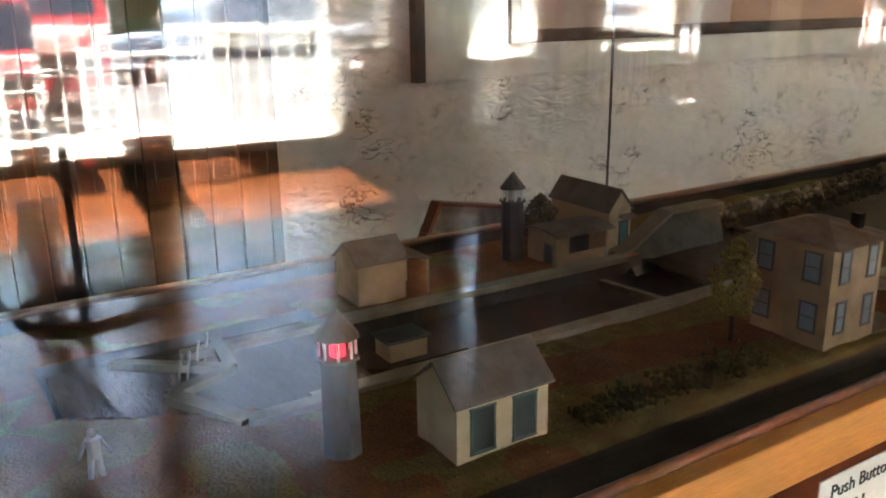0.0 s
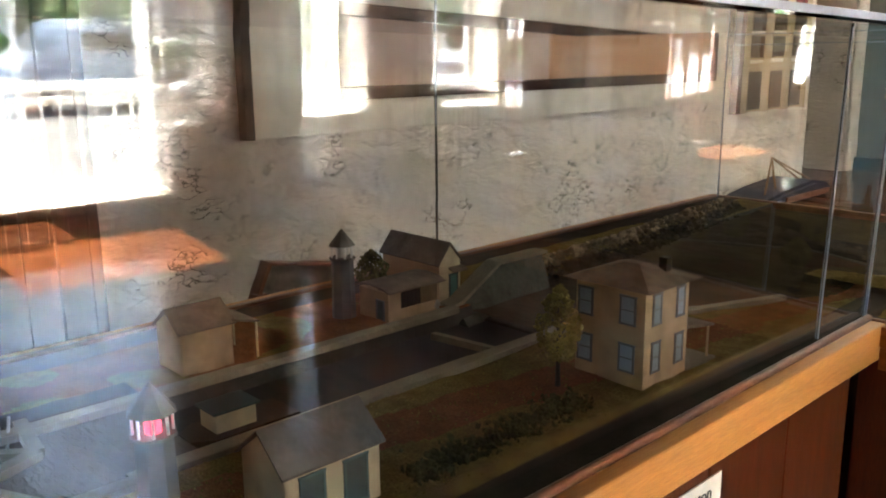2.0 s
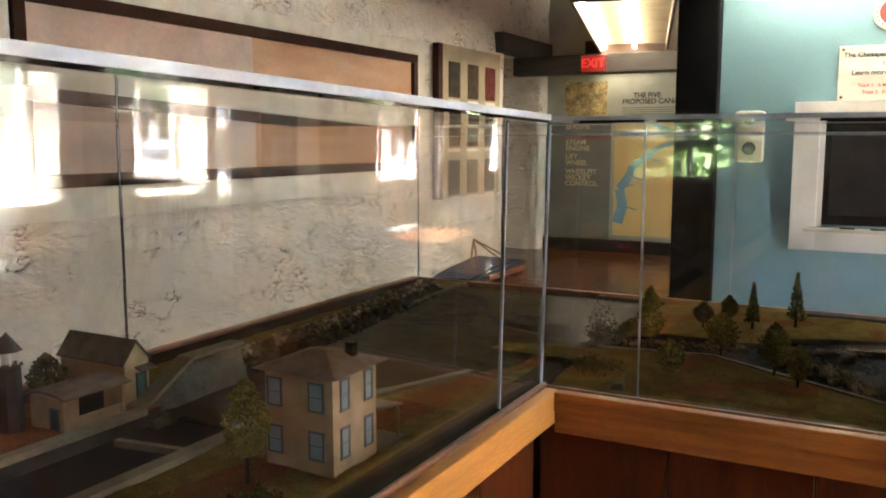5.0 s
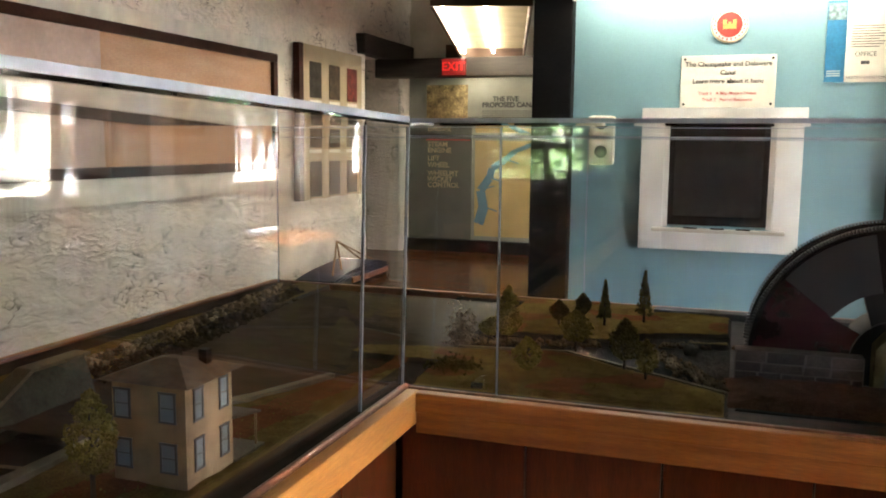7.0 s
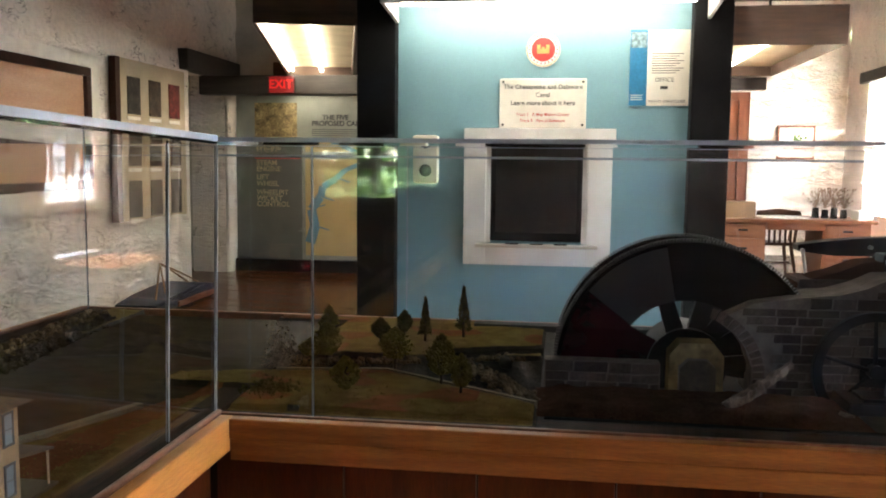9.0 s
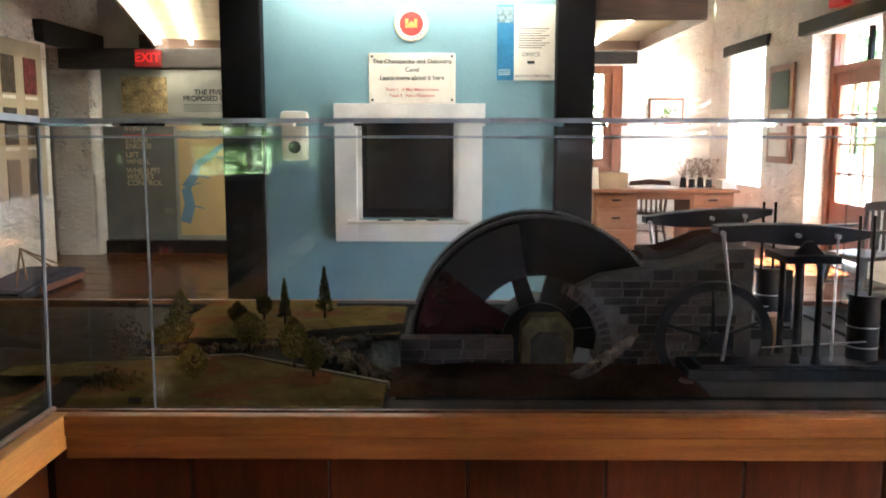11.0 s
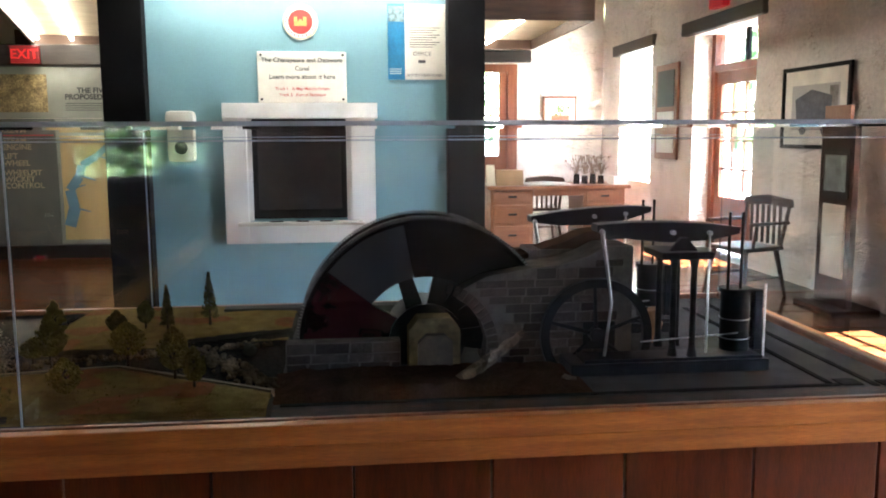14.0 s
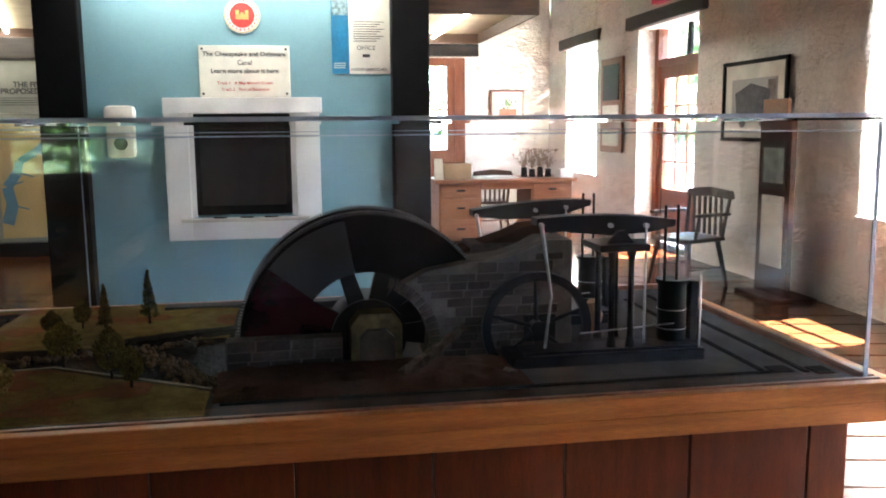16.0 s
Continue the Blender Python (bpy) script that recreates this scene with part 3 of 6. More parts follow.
# ---- outside the windows ----
GRASS = mat("lawn", (0.10, 0.16, 0.035), 0.9, var=0.4, scale=1.2, fine=30, bump=0.4)
CONCRETE = mat("concrete", (0.30, 0.29, 0.275), 0.85, var=0.2, scale=0.8, fine=20, bump=0.1)
ASPHALT = mat("asphalt", (0.06, 0.06, 0.065), 0.9, var=0.3, scale=0.5, fine=40, bump=0.2)
solo("ground", B(EX + 0.5, 1500, -1500, 1500, -0.6, -0.32), ASPHALT, "grey asphalt car park", "ground", kind="structure")
solo("ground_north", B(-1500, EX + 0.4, NY + 0.5, 1500, -0.6, -0.32), GRASS, "green lawn", "ground", kind="structure")
solo("ground_south", B(-1500, EX + 0.4, -1500, SY - 0.4, -0.6, -0.32), GRASS, "green lawn", "ground", kind="structure")
solo("pavement", B(EX + 0.5, 7.9, -12, 22, -0.319, -0.2), CONCRETE, "pale concrete walkway along the building", "pavement", kind="structure")

railing = thing("railing", (7.4, 3, -0.2), "white painted metal ramp railing with upright balusters", "railing")
part("top_rail", C((7.4, -4.2, 0.86), (7.4, 14, 0.70), 0.03), WHITE, railing, smooth=True)
part("bottom_rail", C((7.4, -4.2, -0.02), (7.4, 14, -0.1), 0.02), WHITE, railing, smooth=True)
for k in range(120):
    y = -4.2 + k * 0.152
    big = k % 10 == 0
    part("post" if big else "baluster", C((7.4, y, -0.2 if big else -0.02), (7.4, y, 0.80), 0.028 if big else 0.016, n=8), WHITE, railing)
rail2 = thing("railing", (8.3, 3, -0.32), "white painted metal ramp railing with level bars", "railing")
for z in (0.0, 0.22, 0.44, 0.66):
    part("bar", C((8.3, -4.2, z), (8.3, 14, z - 0.14), 0.013, n=8), WHITE, rail2, smooth=True)
for k in range(10):
    part("post", C((8.3, -4.2 + 2.02 * k, -0.32), (8.3, -4.2 + 2.02 * k, 0.62), 0.028, n=8), WHITE, rail2)


def car(base, turn, paint, label, h=1.6, length=4.6):
    c = thing("car", base, label, "car")
    L, W = length / 2, 0.92
    bx, by, bz = base
    prof = [(-L, 0.35), (-L, 0.85), (-L + 0.15, 0.98), (-L + 1.15, 1.05), (-L + 1.75, h - 0.06), (-L + 2.1, h), (L - 0.9, h), (L - 0.25, 1.05), (L, 0.95), (L, 0.35)]
    bm = P([(bx + a, bz + b) for a, b in prof], by - W, by + W, axis="y")
    bmesh.ops.bevel(bm, geom=bm.edges[:], offset=0.07, segments=2, affect="EDGES")
    part("body", bm, paint, c, smooth=True)
    part("side_window", B(bx - L + 1.85, bx + L - 0.75, by - W - 0.004, by + W + 0.004, bz + 1.08, bz + h - 0.14, bevel=0.03), TVGLASS, c)
    sc = P([(bx - L + 1.16, bz + 1.08), (bx - L + 1.74, bz + h - 0.1), (bx - L + 1.72, bz + h - 0.08), (bx - L + 1.12, bz + 1.09)], by - W + 0.14, by + W - 0.14, axis="y")
    part("windscreen", sc, TVGLASS, c)
    for s in (-1, 1):
        part("headlight", B(bx - L - 0.015, bx - L + 0.1, by + s * 0.66 - 0.16, by + s * 0.66 + 0.16, bz + 0.7, bz + 0.86, bevel=0.03), STEEL, c)
        for a in (-L + 0.85, L - 0.9):
            wh = part("wheel", C((bx + a, by + s * 0.78, bz + 0.34), (bx + a, by + s * 0.95, bz + 0.34), 0.34, n=24), BLACK, c, smooth=True)
            part("rim", C((bx + a, by + s * 0.90, bz + 0.34), (bx + a, by + s * 0.956, bz + 0.34), 0.2, n=16), STEEL, wh, smooth=True)
    part("grille", B(bx - L - 0.012, bx - L + 0.1, by - 0.42, by + 0.42, bz + 0.55, bz + 0.8, bevel=0.02), BLACK, c)
    c.rotation_euler.z = radians(turn)
    return c


RED = mat("red_car_paint", (0.42, 0.012, 0.018), 0.22, var=0.08, bump=0)
SILVER = mat("silver_car_paint", (0.36, 0.42, 0.50), 0.25, 0.3, var=0.08, bump=0)
WHITECAR = mat("pale_car_paint", (0.62, 0.64, 0.66), 0.25, var=0.08, bump=0)
car((11.8, 1.0, -0.32), -8, RED, "red pickup-style car parked nose to the building", 1.75, 5.0)
car((17.0, 6.2, -0.32), 84, SILVER, "silver-blue estate car parked side-on", 1.65)
car((17.5, 11.6, -0.32), 84, WHITECAR, "pale silver car parked side-on", 1.6)
car((16.5, 17.5, -0.32), 84, SILVER, "silver-blue car parked side-on", 1.6)

LEAF = mat("leaf", (0.10, 0.20, 0.03), 0.6, var=0.4, scale=3, fine=12, color2=(0.05, 0.11, 0.015), bump=0)
BARK = mat("bark", (0.09, 0.06, 0.04), 0.9, var=0.4, scale=8, fine=40, bump=0.5)


def tree(base, height, width, seed):
    rng = random.Random(seed)
    t = thing("tree", base, "leafy green deciduous tree", "tree", "trees beyond the car park")
    bm = C(base, (base[0], base[1], base[2] + height * 0.55), 0.16, 0.08, n=10)
    for k in range(6):
        a = k * 1.05 + rng.random()
        cyl(bm, (base[0], base[1], base[2] + height * (0.25 + 0.05 * k)), (base[0] + width * 0.35 * math.cos(a), base[1] + width * 0.35 * math.sin(a), base[2] + height * (0.5 + 0.06 * k)), 0.06, 0.02, n=6)
    part("trunk", bm, BARK, t)
    vs, fs = [], []
    blobs = [(rng.gauss(0, width * 0.24), rng.gauss(0, width * 0.24), height * rng.uniform(0.28, 0.95), rng.uniform(0.4, 0.9) * width * 0.28) for _ in range(26)]
    for _ in range(2600):
        bx, by, bz, r = rng.choice(blobs)
        d = Vector((rng.gauss(0, 1), rng.gauss(0, 1), rng.gauss(0, 0.8))).normalized() * r * rng.uniform(0.6, 1.05)
        c = Vector(base) + Vector((bx, by, bz)) + d
        u = Vector((rng.gauss(0, 1), rng.gauss(0, 1), rng.gauss(0, 1))).normalized()
        w = u.orthogonal().normalized()
        s = rng.uniform(0.08, 0.2)
        n = len(vs)
        vs += [c - u * s, c + w * s * 0.6, c + u * s, c - w * s * 0.6]
        fs.append((n, n + 1, n + 2, n + 3))
    me = bpy.data.meshes.new("crown")
    me.from_pydata([v - Vector(base) for v in vs], [], fs)
    me.materials.append(LEAF)
    cr = new("crown", me)
    cr.parent = t
    return t


for k, (x, y, h, w) in enumerate([(24, -3, 7, 6), (25, 3, 8, 7), (24, 9, 7, 6), (26, 15, 9, 7), (25, 22, 8, 7), (27, 30, 9, 8), (26, 40, 9, 8), (13.0, 9.5, 3.0, 2.2), (6, 21, 7, 6), (2, 23, 8, 6), (10, 24, 8, 7), (-4, -12, 6, 6), (0.5, -15, 8, 7), (-9, -16, 8, 7)]):
    tree((x, y, -0.32), h, w, k)
backdrop = mat("far_woods", (0.07, 0.13, 0.03), 0.9, var=0.5, scale=0.4, fine=2.0, bump=0.6)
bm = bmesh.new()
rng = random.Random(5)
for k in range(70):
    y = -60 + k * 3.2
    bmesh.ops.create_icosphere(bm, subdivisions=3, radius=5.5, matrix=Matrix.Translation((46 + rng.uniform(-2, 2), y, 5 + rng.uniform(-2, 3))))
for v in bm.verts:
    v.co += Vector((noise.noise(v.co * 0.9), noise.noise(v.co * 0.9 + Vector((9, 0, 0))), noise.noise(v.co * 0.9 + Vector((0, 9, 0))))) * 1.2
solo("backdrop", bm, backdrop, "far green woods behind the car park", "woods", kind="stuff", base=(46, 50, 0))

# ---- the model landscape in the case ----
TURF = mat("model_turf", (0.215, 0.165, 0.056), 0.95, var=0.55, scale=26, fine=240, bump=0.8, color2=(0.135, 0.09, 0.036), gloss=0.0)
EARTH = mat("model_earth", (0.225, 0.09, 0.042), 0.95, var=0.5, scale=22, fine=240, bump=0.7, color2=(0.14, 0.068, 0.034), gloss=0.0)
ROAD = mat("model_road", (0.045, 0.033, 0.024), 0.5, var=0.3, scale=10, fine=150, bump=0.2, gloss=0.02)
MSTONE = mat("model_stone", (0.22, 0.185, 0.13), 0.8, var=0.3, scale=22, fine=180, bump=0.3, color2=(0.17, 0.145, 0.10), spec=0.08)
MWALL = mat("lock_wall", (0.045, 0.042, 0.034), 0.5, var=0.4, scale=18, fine=140, bump=0.3, gloss=0.02)
WATER = mat("resin_water", (0.075, 0.058, 0.042), 0.1, var=0.3, scale=9, fine=45, bump=0.3, stretch=(1, 2.5, 1), color2=(0.05, 0.04, 0.03), gloss=0.06)
RIPPLE = mat("rippled_foil", (0.02, 0.018, 0.016), 0.12, 0.0, var=0.5, scale=50, fine=150, bump=0.6, gloss=0.02)
GZ = 0.765


def wob(x, y, a=0.012, f=9.0):
    return a * noise.noise((x * f, y * f, 3.3))


def zone(x, y):
    """Height and surface (0 turf, 1 earth, 2 road, 3 lock wall, 4 river bed) of the model ground at a spot."""
    w = wob(x, y)
    hill = 0.006 * noise.noise((x * 5, y * 5, 0)) + 0.003 * noise.noise((x * 21, y * 21, 5))
    if x < 0.55 and not (x > 0.3 and y > 2.3):
        if x > 0.462:
            return GZ - 0.004, 2
        if x < -0.375:
            return GZ - 0.004, 2
        far = -0.095 if y < 1.55 else -0.14 - 0.06 * (y - 1.6)
        near = 0.135 if y < 1.55 else 0.16 + 0.45 * max(0, y - 1.6) ** 1.1
        if 0.80 < y < 1.56 and far < x < near:
            return 0.71, 3
        if y >= 1.56 and far < x < min(near, 0.42):
            return 0.738, 4
        if y <= 0.80 and -0.2 < x < 0.16 - 0.5 * max(0, 0.66 - y) and 0.35 < y and x < 1.2 * (y - 0.30):
            return 0.735, 3
        if y >= 1.56 and x <= far:
            return GZ + hill, 0
        if x <= far:
            return GZ + hill, 1 if noise.noise((x * 8, y * 8, 1)) > -0.25 else 0
        band = (x - 0.27 - 0.12 * (y - 1.1) + 2 * w)
        if y > 0.88 and -0.05 < band < 0.05:
            return GZ + hill, 1
        if y <= 0.88:
            return GZ + hill, 1 if noise.noise((x * 9, y * 9, 2)) > -0.05 else 0
        return GZ + hill, 0
    # the wing with the river and the engine
    if x > 1.245:
        return 0.748, 2
    top = 2.50 + w if x < 0.84 else 2.50 - 0.63 * (x - 0.84) + w
    if x < 0.55:
        top = 2.40 + 0.25 * (x - 0.3) + w
    if y < 2.13:
        return GZ - 0.004, 0
    if y < top:
        patch = noise.noise((x * 6, y * 9, 4))
        return GZ + hill + 0.006, 1 if patch > 0.12 and 0.5 < x < 1.1 else 0
    bank = 2.70 + 2 * w + 0.10 * max(0, x - 0.75)
    if y < bank or (x < 0.55 and y < 3.2):
        return 0.742, 4
    if x > 0.95 and 2.68 + 0.42 * (x - 0.95) + w < y < 2.80 + 0.42 * (x - 0.95) + w:
        return 0.744, 4
    return GZ + hill, 1 if noise.noise((x * 7, y * 7, 8)) > 0.3 else 0


def ground_mesh(name, x0, x1, y0, y1, step, keep, label):
    nx, ny = int((x1 - x0) / step), int((y1 - y0) / step)
    vs, fs, ms, grid = [], [], [], {}
    for i in range(nx + 1):
        for j in range(ny + 1):
            x, y = x0 + (x1 - x0) * i / nx, y0 + (y1 - y0) * j / ny
            z, m = zone(x, y)
            grid[i, j] = (len(vs), m)
            vs.append((x, y, z))
    for i in range(nx):
        for j in range(ny):
            c = [grid[i, j], grid[i + 1, j], grid[i + 1, j + 1], grid[i, j + 1]]
            fs.append([a for a, _ in c])
            zs = [vs[a][2] for a, _ in c]
            ms.append(3 if max(zs) - min(zs) > 0.012 else c[0][1])
    me = bpy.data.meshes.new(name)
    me.from_pydata(vs, [], fs)
    for m in (TURF, EARTH, ROAD, MWALL, MWALL):
        me.materials.append(m)
    me.polygons.foreach_set("material_index", ms)
    me.polygons.foreach_set("use_smooth", [True] * len(fs))
    ob = new(name, me)
    return tagged(ob, label, "model ground")


ground_mesh("model_landscape", LX0 + 0.032, 0.533, 0.2, BY - 0.035, 0.0085, None, "model landscape with turf, red earth, canal lock and road")
ground_mesh("model_landscape", 0.5332, RX - 0.035, 2.105, BY - 0.035, 0.0095, None, "model river landscape with turf banks and red earth")
solo("model_foreland", B(LX0 + 0.032, 0.49, LY0 + 0.02, 0.2, 0.735, 0.766), EARTH, "plain earth stretch of the model landscape", "model ground", kind="structure")
bm = bmesh.new()
bmesh.ops.create_grid(bm, x_segments=60, y_segments=80, size=0.5)
for v in bm.verts:
    v.co = Vector((0.03 + v.co.x * 0.96, 2.38 + v.co.y * 1.66, 0.7545 + 0.0012 * noise.noise((v.co.x * 30, v.co.y * 60, 0)) + 0.0008 * noise.noise((v.co.x * 60, v.co.y * 140, 1))))
solo("model_water", bm, WATER, "dark glossy resin water of the model basin", "model water", smooth=True)
bm = bmesh.new()
bmesh.ops.create_grid(bm, x_segments=180, y_segments=200, size=0.5)
for v in bm.verts:
    v.co = Vector((0.88 + v.co.x * 0.73, 2.75 + v.co.y * 0.9, 0.7535 + 0.002 * noise.noise((v.co.x * 40, v.co.y * 50, 0)) + 0.0022 * noise.noise((v.co.x * 150, v.co.y * 190, 4))))
solo("model_river", bm, RIPPLE, "glittering rippled river of the model", "model water")
solo("lock_water", B(-0.09, 0.13, 0.82, 1.4, 0.716, 0.722), WATER, "dark still water in the model lock", "model water")
solo("basin_water", B(-0.2, 0.155, 0.36, 0.79, 0.742, 0.747), WATER, "dark water of the model entry basin", "model water")

# stone copings of the canal
coping = thing("canal_coping", (0, 1.2, GZ), "pale stone coping along the model canal", "model wall")


def strip(p, q, width, z0, z1, material, parent, name="coping_stone"):
    p, q = Vector((*p, 0)), Vector((*q, 0))
    n = (q - p).normalized().orthogonal()
    n = Vector((-(q - p).y, (q - p).x, 0)).normalized() * width / 2
    return part(name, P([(p + n)[:2], (q + n)[:2], (q - n)[:2], (p - n)[:2]], z0, z1), material, parent)


for p, q, w in (((-0.11, 0.55), (-0.105, 1.5), 0.026), ((0.15, 0.66), (0.15, 1.62), 0.03), ((0.15, 1.62), (0.27, 1.86), 0.028), ((0.27, 1.86), (0.355, 2.08), 0.02),
                ((0.024, 0.495), (0.161, 0.562), 0.026), ((0.161, 0.562), (0.16, 0.67), 0.026), ((0.024, 0.495), (-0.02, 0.60), 0.022), ((-0.02, 0.60), (-0.147, 0.616), 0.02), ((-0.14, 0.45), (-0.02, 0.60), 0.016)):
    strip(p, q, w, GZ - 0.003, GZ + 0.010, MSTONE, coping)
part("gate_beam", P([(-0.045, 1.372), (0.135, 1.398), (0.135, 1.412), (-0.045, 1.386)], 0.745, 0.758), MSTONE, coping, "pale lock gate beam")
strip((0.84, 2.50), (1.24, 2.25), 0.012, GZ - 0.01, GZ + 0.010, MSTONE, coping)
strip((0.55, 2.455), (0.84, 2.50), 0.012, GZ - 0.01, GZ + 0.010, MSTONE, coping)
# the ramped wing wall beside the lock mouth
WINGM = mat("wing_wall", (0.10, 0.105, 0.085), 0.6, var=0.35, scale=20, fine=120, bump=0.3, spec=0.1)
wing = thing("wing_wall", (-0.12, 1.7, GZ), "grey-green ramped stone wing wall of the model lock", "model wall")
bm = bmesh.new()
ribs = []
for k in range(13):
    u = k / 12
    y = 1.50 + 0.315 * u
    top = 0.766 + 0.074 * min(1, max(0, u - 0.08) / 0.4)
    tx = -0.112 - 0.02 * min(1, u / 0.5)
    ribs.append([bm.verts.new(p) for p in ((tx - 0.03, y, 0.73), (tx - 0.022, y, top), (tx, y, top), (tx + 0.012, y + 0.002, top - 0.03), (tx + 0.03, y + 0.002, 0.752), (tx + 0.05, y, 0.73))])
for a, b_ in zip(ribs, ribs[1:]):
    for k in range(5):
        bm.faces.new((a[k], a[k + 1], b_[k + 1], b_[k]))
bm.faces.new(ribs[0][::-1]), bm.faces.new(ribs[-1])
bmesh.ops.recalc_face_normals(bm, faces=bm.faces)
part("ramp", bm, WINGM, wing, smooth=True)
part("cap", P([(1.50, 0.765), (1.535, 0.771), (1.655, 0.839), (1.82, 0.839), (1.82, 0.846), (1.651, 0.846), (1.53, 0.779), (1.50, 0.773)], -0.156, -0.114, axis="x"), MSTONE, wing)

# the rubble bank
ROCK = mat("rubble", (0.36, 0.26, 0.155), 0.8, var=0.4, scale=25, fine=150, bump=0.4, color2=(0.09, 0.068, 0.045), piece=0.45, spec=0.1)
WETROCK = mat("wet_rubble", (0.10, 0.075, 0.055), 0.22, var=0.5, scale=40, fine=150, bump=0.4, color2=(0.02, 0.017, 0.015), piece=0.4, spec=0.6)
bank = thing("rubble_bank", (-0.2, 2.4, GZ), "long bank of small brown and grey stones beside the model water", "stone bank")
rng = random.Random(11)
rock_meshes, wet_meshes = [], []
for k in range(6):
    bm = bmesh.new()
    bmesh.ops.create_icosphere(bm, subdivisions=1, radius=0.014)
    for v in bm.verts:
        v.co *= rng.uniform(0.7, 1.25)
    rock_meshes.append(mesh_of("stone", bm, ROCK))
    wet = rock_meshes[-1].copy()
    wet.materials[0] = WETROCK
    wet_meshes.append(wet)


def bank_axis(t):
    a, b, c = Vector((-0.165, 1.87, 0)), Vector((-0.19, 2.25, 0)), Vector((-0.29, 3.08, 0))
    return a.lerp(b, t / 0.32) if t < 0.32 else b.lerp(c, (t - 0.32) / 0.68)


def bank_spot(u):
    """Across the bank: u from -1 at the land side over the crest to 1 at the water."""
    return 0.028 * u if u < 0 else 0.075 * u, GZ + 0.034 * (1 + 0.5 * u if u < 0 else 1 - 1.15 * u)


for k in range(290):
    p = bank_axis(rng.random())
    u = rng.uniform(-1, 0.95)
    off, z = bank_spot(u)
    ob = new("stone", rng.choice(rock_meshes if u < 0.45 else wet_meshes))
    ob.parent = bank
    ob.matrix_basis = Matrix.Translation(Vector((p.x - 0.03 + off, p.y, z)) - Vector(bank.location)) @ Euler((rng.random() * 6, rng.random() * 6, rng.random() * 6)).to_matrix().to_4x4() @ Matrix.Scale(rng.uniform(0.5, 0.95), 4)


def rubble(n, lo, hi):
    vs, fs = [], []
    for k in range(n):
        p = bank_axis(rng.random())
        off, z = bank_spot(rng.uniform(lo, hi))
        r = rng.uniform(0.003, 0.0075)
        c = Vector((p.x - 0.03 + off + rng.gauss(0, 0.004), p.y, z - 0.002))
        q = len(vs)
        vs += [c + Vector(d) * r * rng.uniform(0.7, 1.3) for d in ((1, 0, 0), (-1, 0, 0), (0, 1, 0), (0, -1, 0), (0, 0, 1), (0, 0, -1))]
        fs += [(q + i, q + j, q + 4) for i, j in ((0, 2), (2, 1), (1, 3), (3, 0))] + [(q + j, q + i, q + 5) for i, j in ((0, 2), (2, 1), (1, 3), (3, 0))]
    bm = bmesh.new()
    me = bpy.data.meshes.new("rubble")
    me.from_pydata(vs, [], fs)
    bm.from_mesh(me)
    bpy.data.meshes.remove(me)
    return bm


part("rubble", rubble(1500, -1, 0.5), ROCK, bank)["kind"] = "stuff"
part("wet_rubble", rubble(1300, 0.4, 1.05), WETROCK, bank)["kind"] = "stuff"
solo("buoy", C((-0.345, 2.86, GZ - 0.004), (-0.345, 2.86, GZ + 0.022), 0.012, 0.004, n=12), mat("buoy_red", (0.5, 0.03, 0.03), 0.4, bump=0), "small red model buoy on the far bank", "buoy", base=(-0.345, 2.86, GZ))

bm = bmesh.new()
for k in range(420):
    t = rng.random()
    p = Vector((0.99, 2.70, 0)).lerp(Vector((1.235, 2.34, 0)), t) if k % 2 else Vector((0.56, 2.60, 0)).lerp(Vector((1.2, 2.76, 0)), t)
    bmesh.ops.create_icosphere(bm, subdivisions=1, radius=rng.uniform(0.004, 0.010), matrix=Matrix.Translation((p.x + rng.gauss(0, 0.02), p.y + rng.gauss(0, 0.018), 0.757)))
solo("river_stones", bm, ROCK, "small dark stones along the model river", "stones", kind="stuff", base=(1.0, 2.6, 0.757))

# model plants
FOAM = mat("foam_leaf", (0.30, 0.24, 0.075), 0.95, var=0.5, scale=40, fine=200, bump=0.6, color2=(0.16, 0.13, 0.04), piece=0.25, gloss=0.0)
FOAMDARK = mat("foam_dark", (0.17, 0.155, 0.062), 0.95, var=0.5, scale=40, fine=200, bump=0.6, color2=(0.035, 0.035, 0.014), piece=0.25, gloss=0.0)
FOAMPALE = mat("foam_pale", (0.46, 0.35, 0.26), 0.9, var=0.5, scale=60, fine=200, bump=0.6, color2=(0.12, 0.085, 0.06))
TWIG = mat("twig", (0.05, 0.035, 0.022), 0.9, var=0.3, scale=30, fine=150, bump=0.3)


ICO = bmesh.new()
bmesh.ops.create_icosphere(ICO, subdivisions=1, radius=1.0)
ICO_V = [v.co.copy() for v in ICO.verts]
ICO_F = [[v.index for v in f.verts] for f in ICO.faces]
ICO.free()


def clumps(bm, rng, spots, size):
    vs, fs = [], []
    for p in spots:
        s = size * rng.uniform(0.55, 1.3)
        m = Matrix.Translation(p) @ Euler((rng.random() * 6, rng.random() * 6, rng.random() * 6)).to_matrix().to_4x4() @ Matrix.Diagonal((s, s * rng.uniform(0.5, 0.9), s * rng.uniform(0.4, 0.8), 1))
        q = len(vs)
        vs += [m @ c + Vector((rng.gauss(0, 1), rng.gauss(0, 1), rng.gauss(0, 1))) * s * 0.28 for c in ICO_V]
        fs += [[q + i for i in f] for f in ICO_F]
    me = bpy.data.meshes.new("clumps")
    me.from_pydata(vs, [], fs)
    bm.from_mesh(me)
    bpy.data.meshes.remove(me)


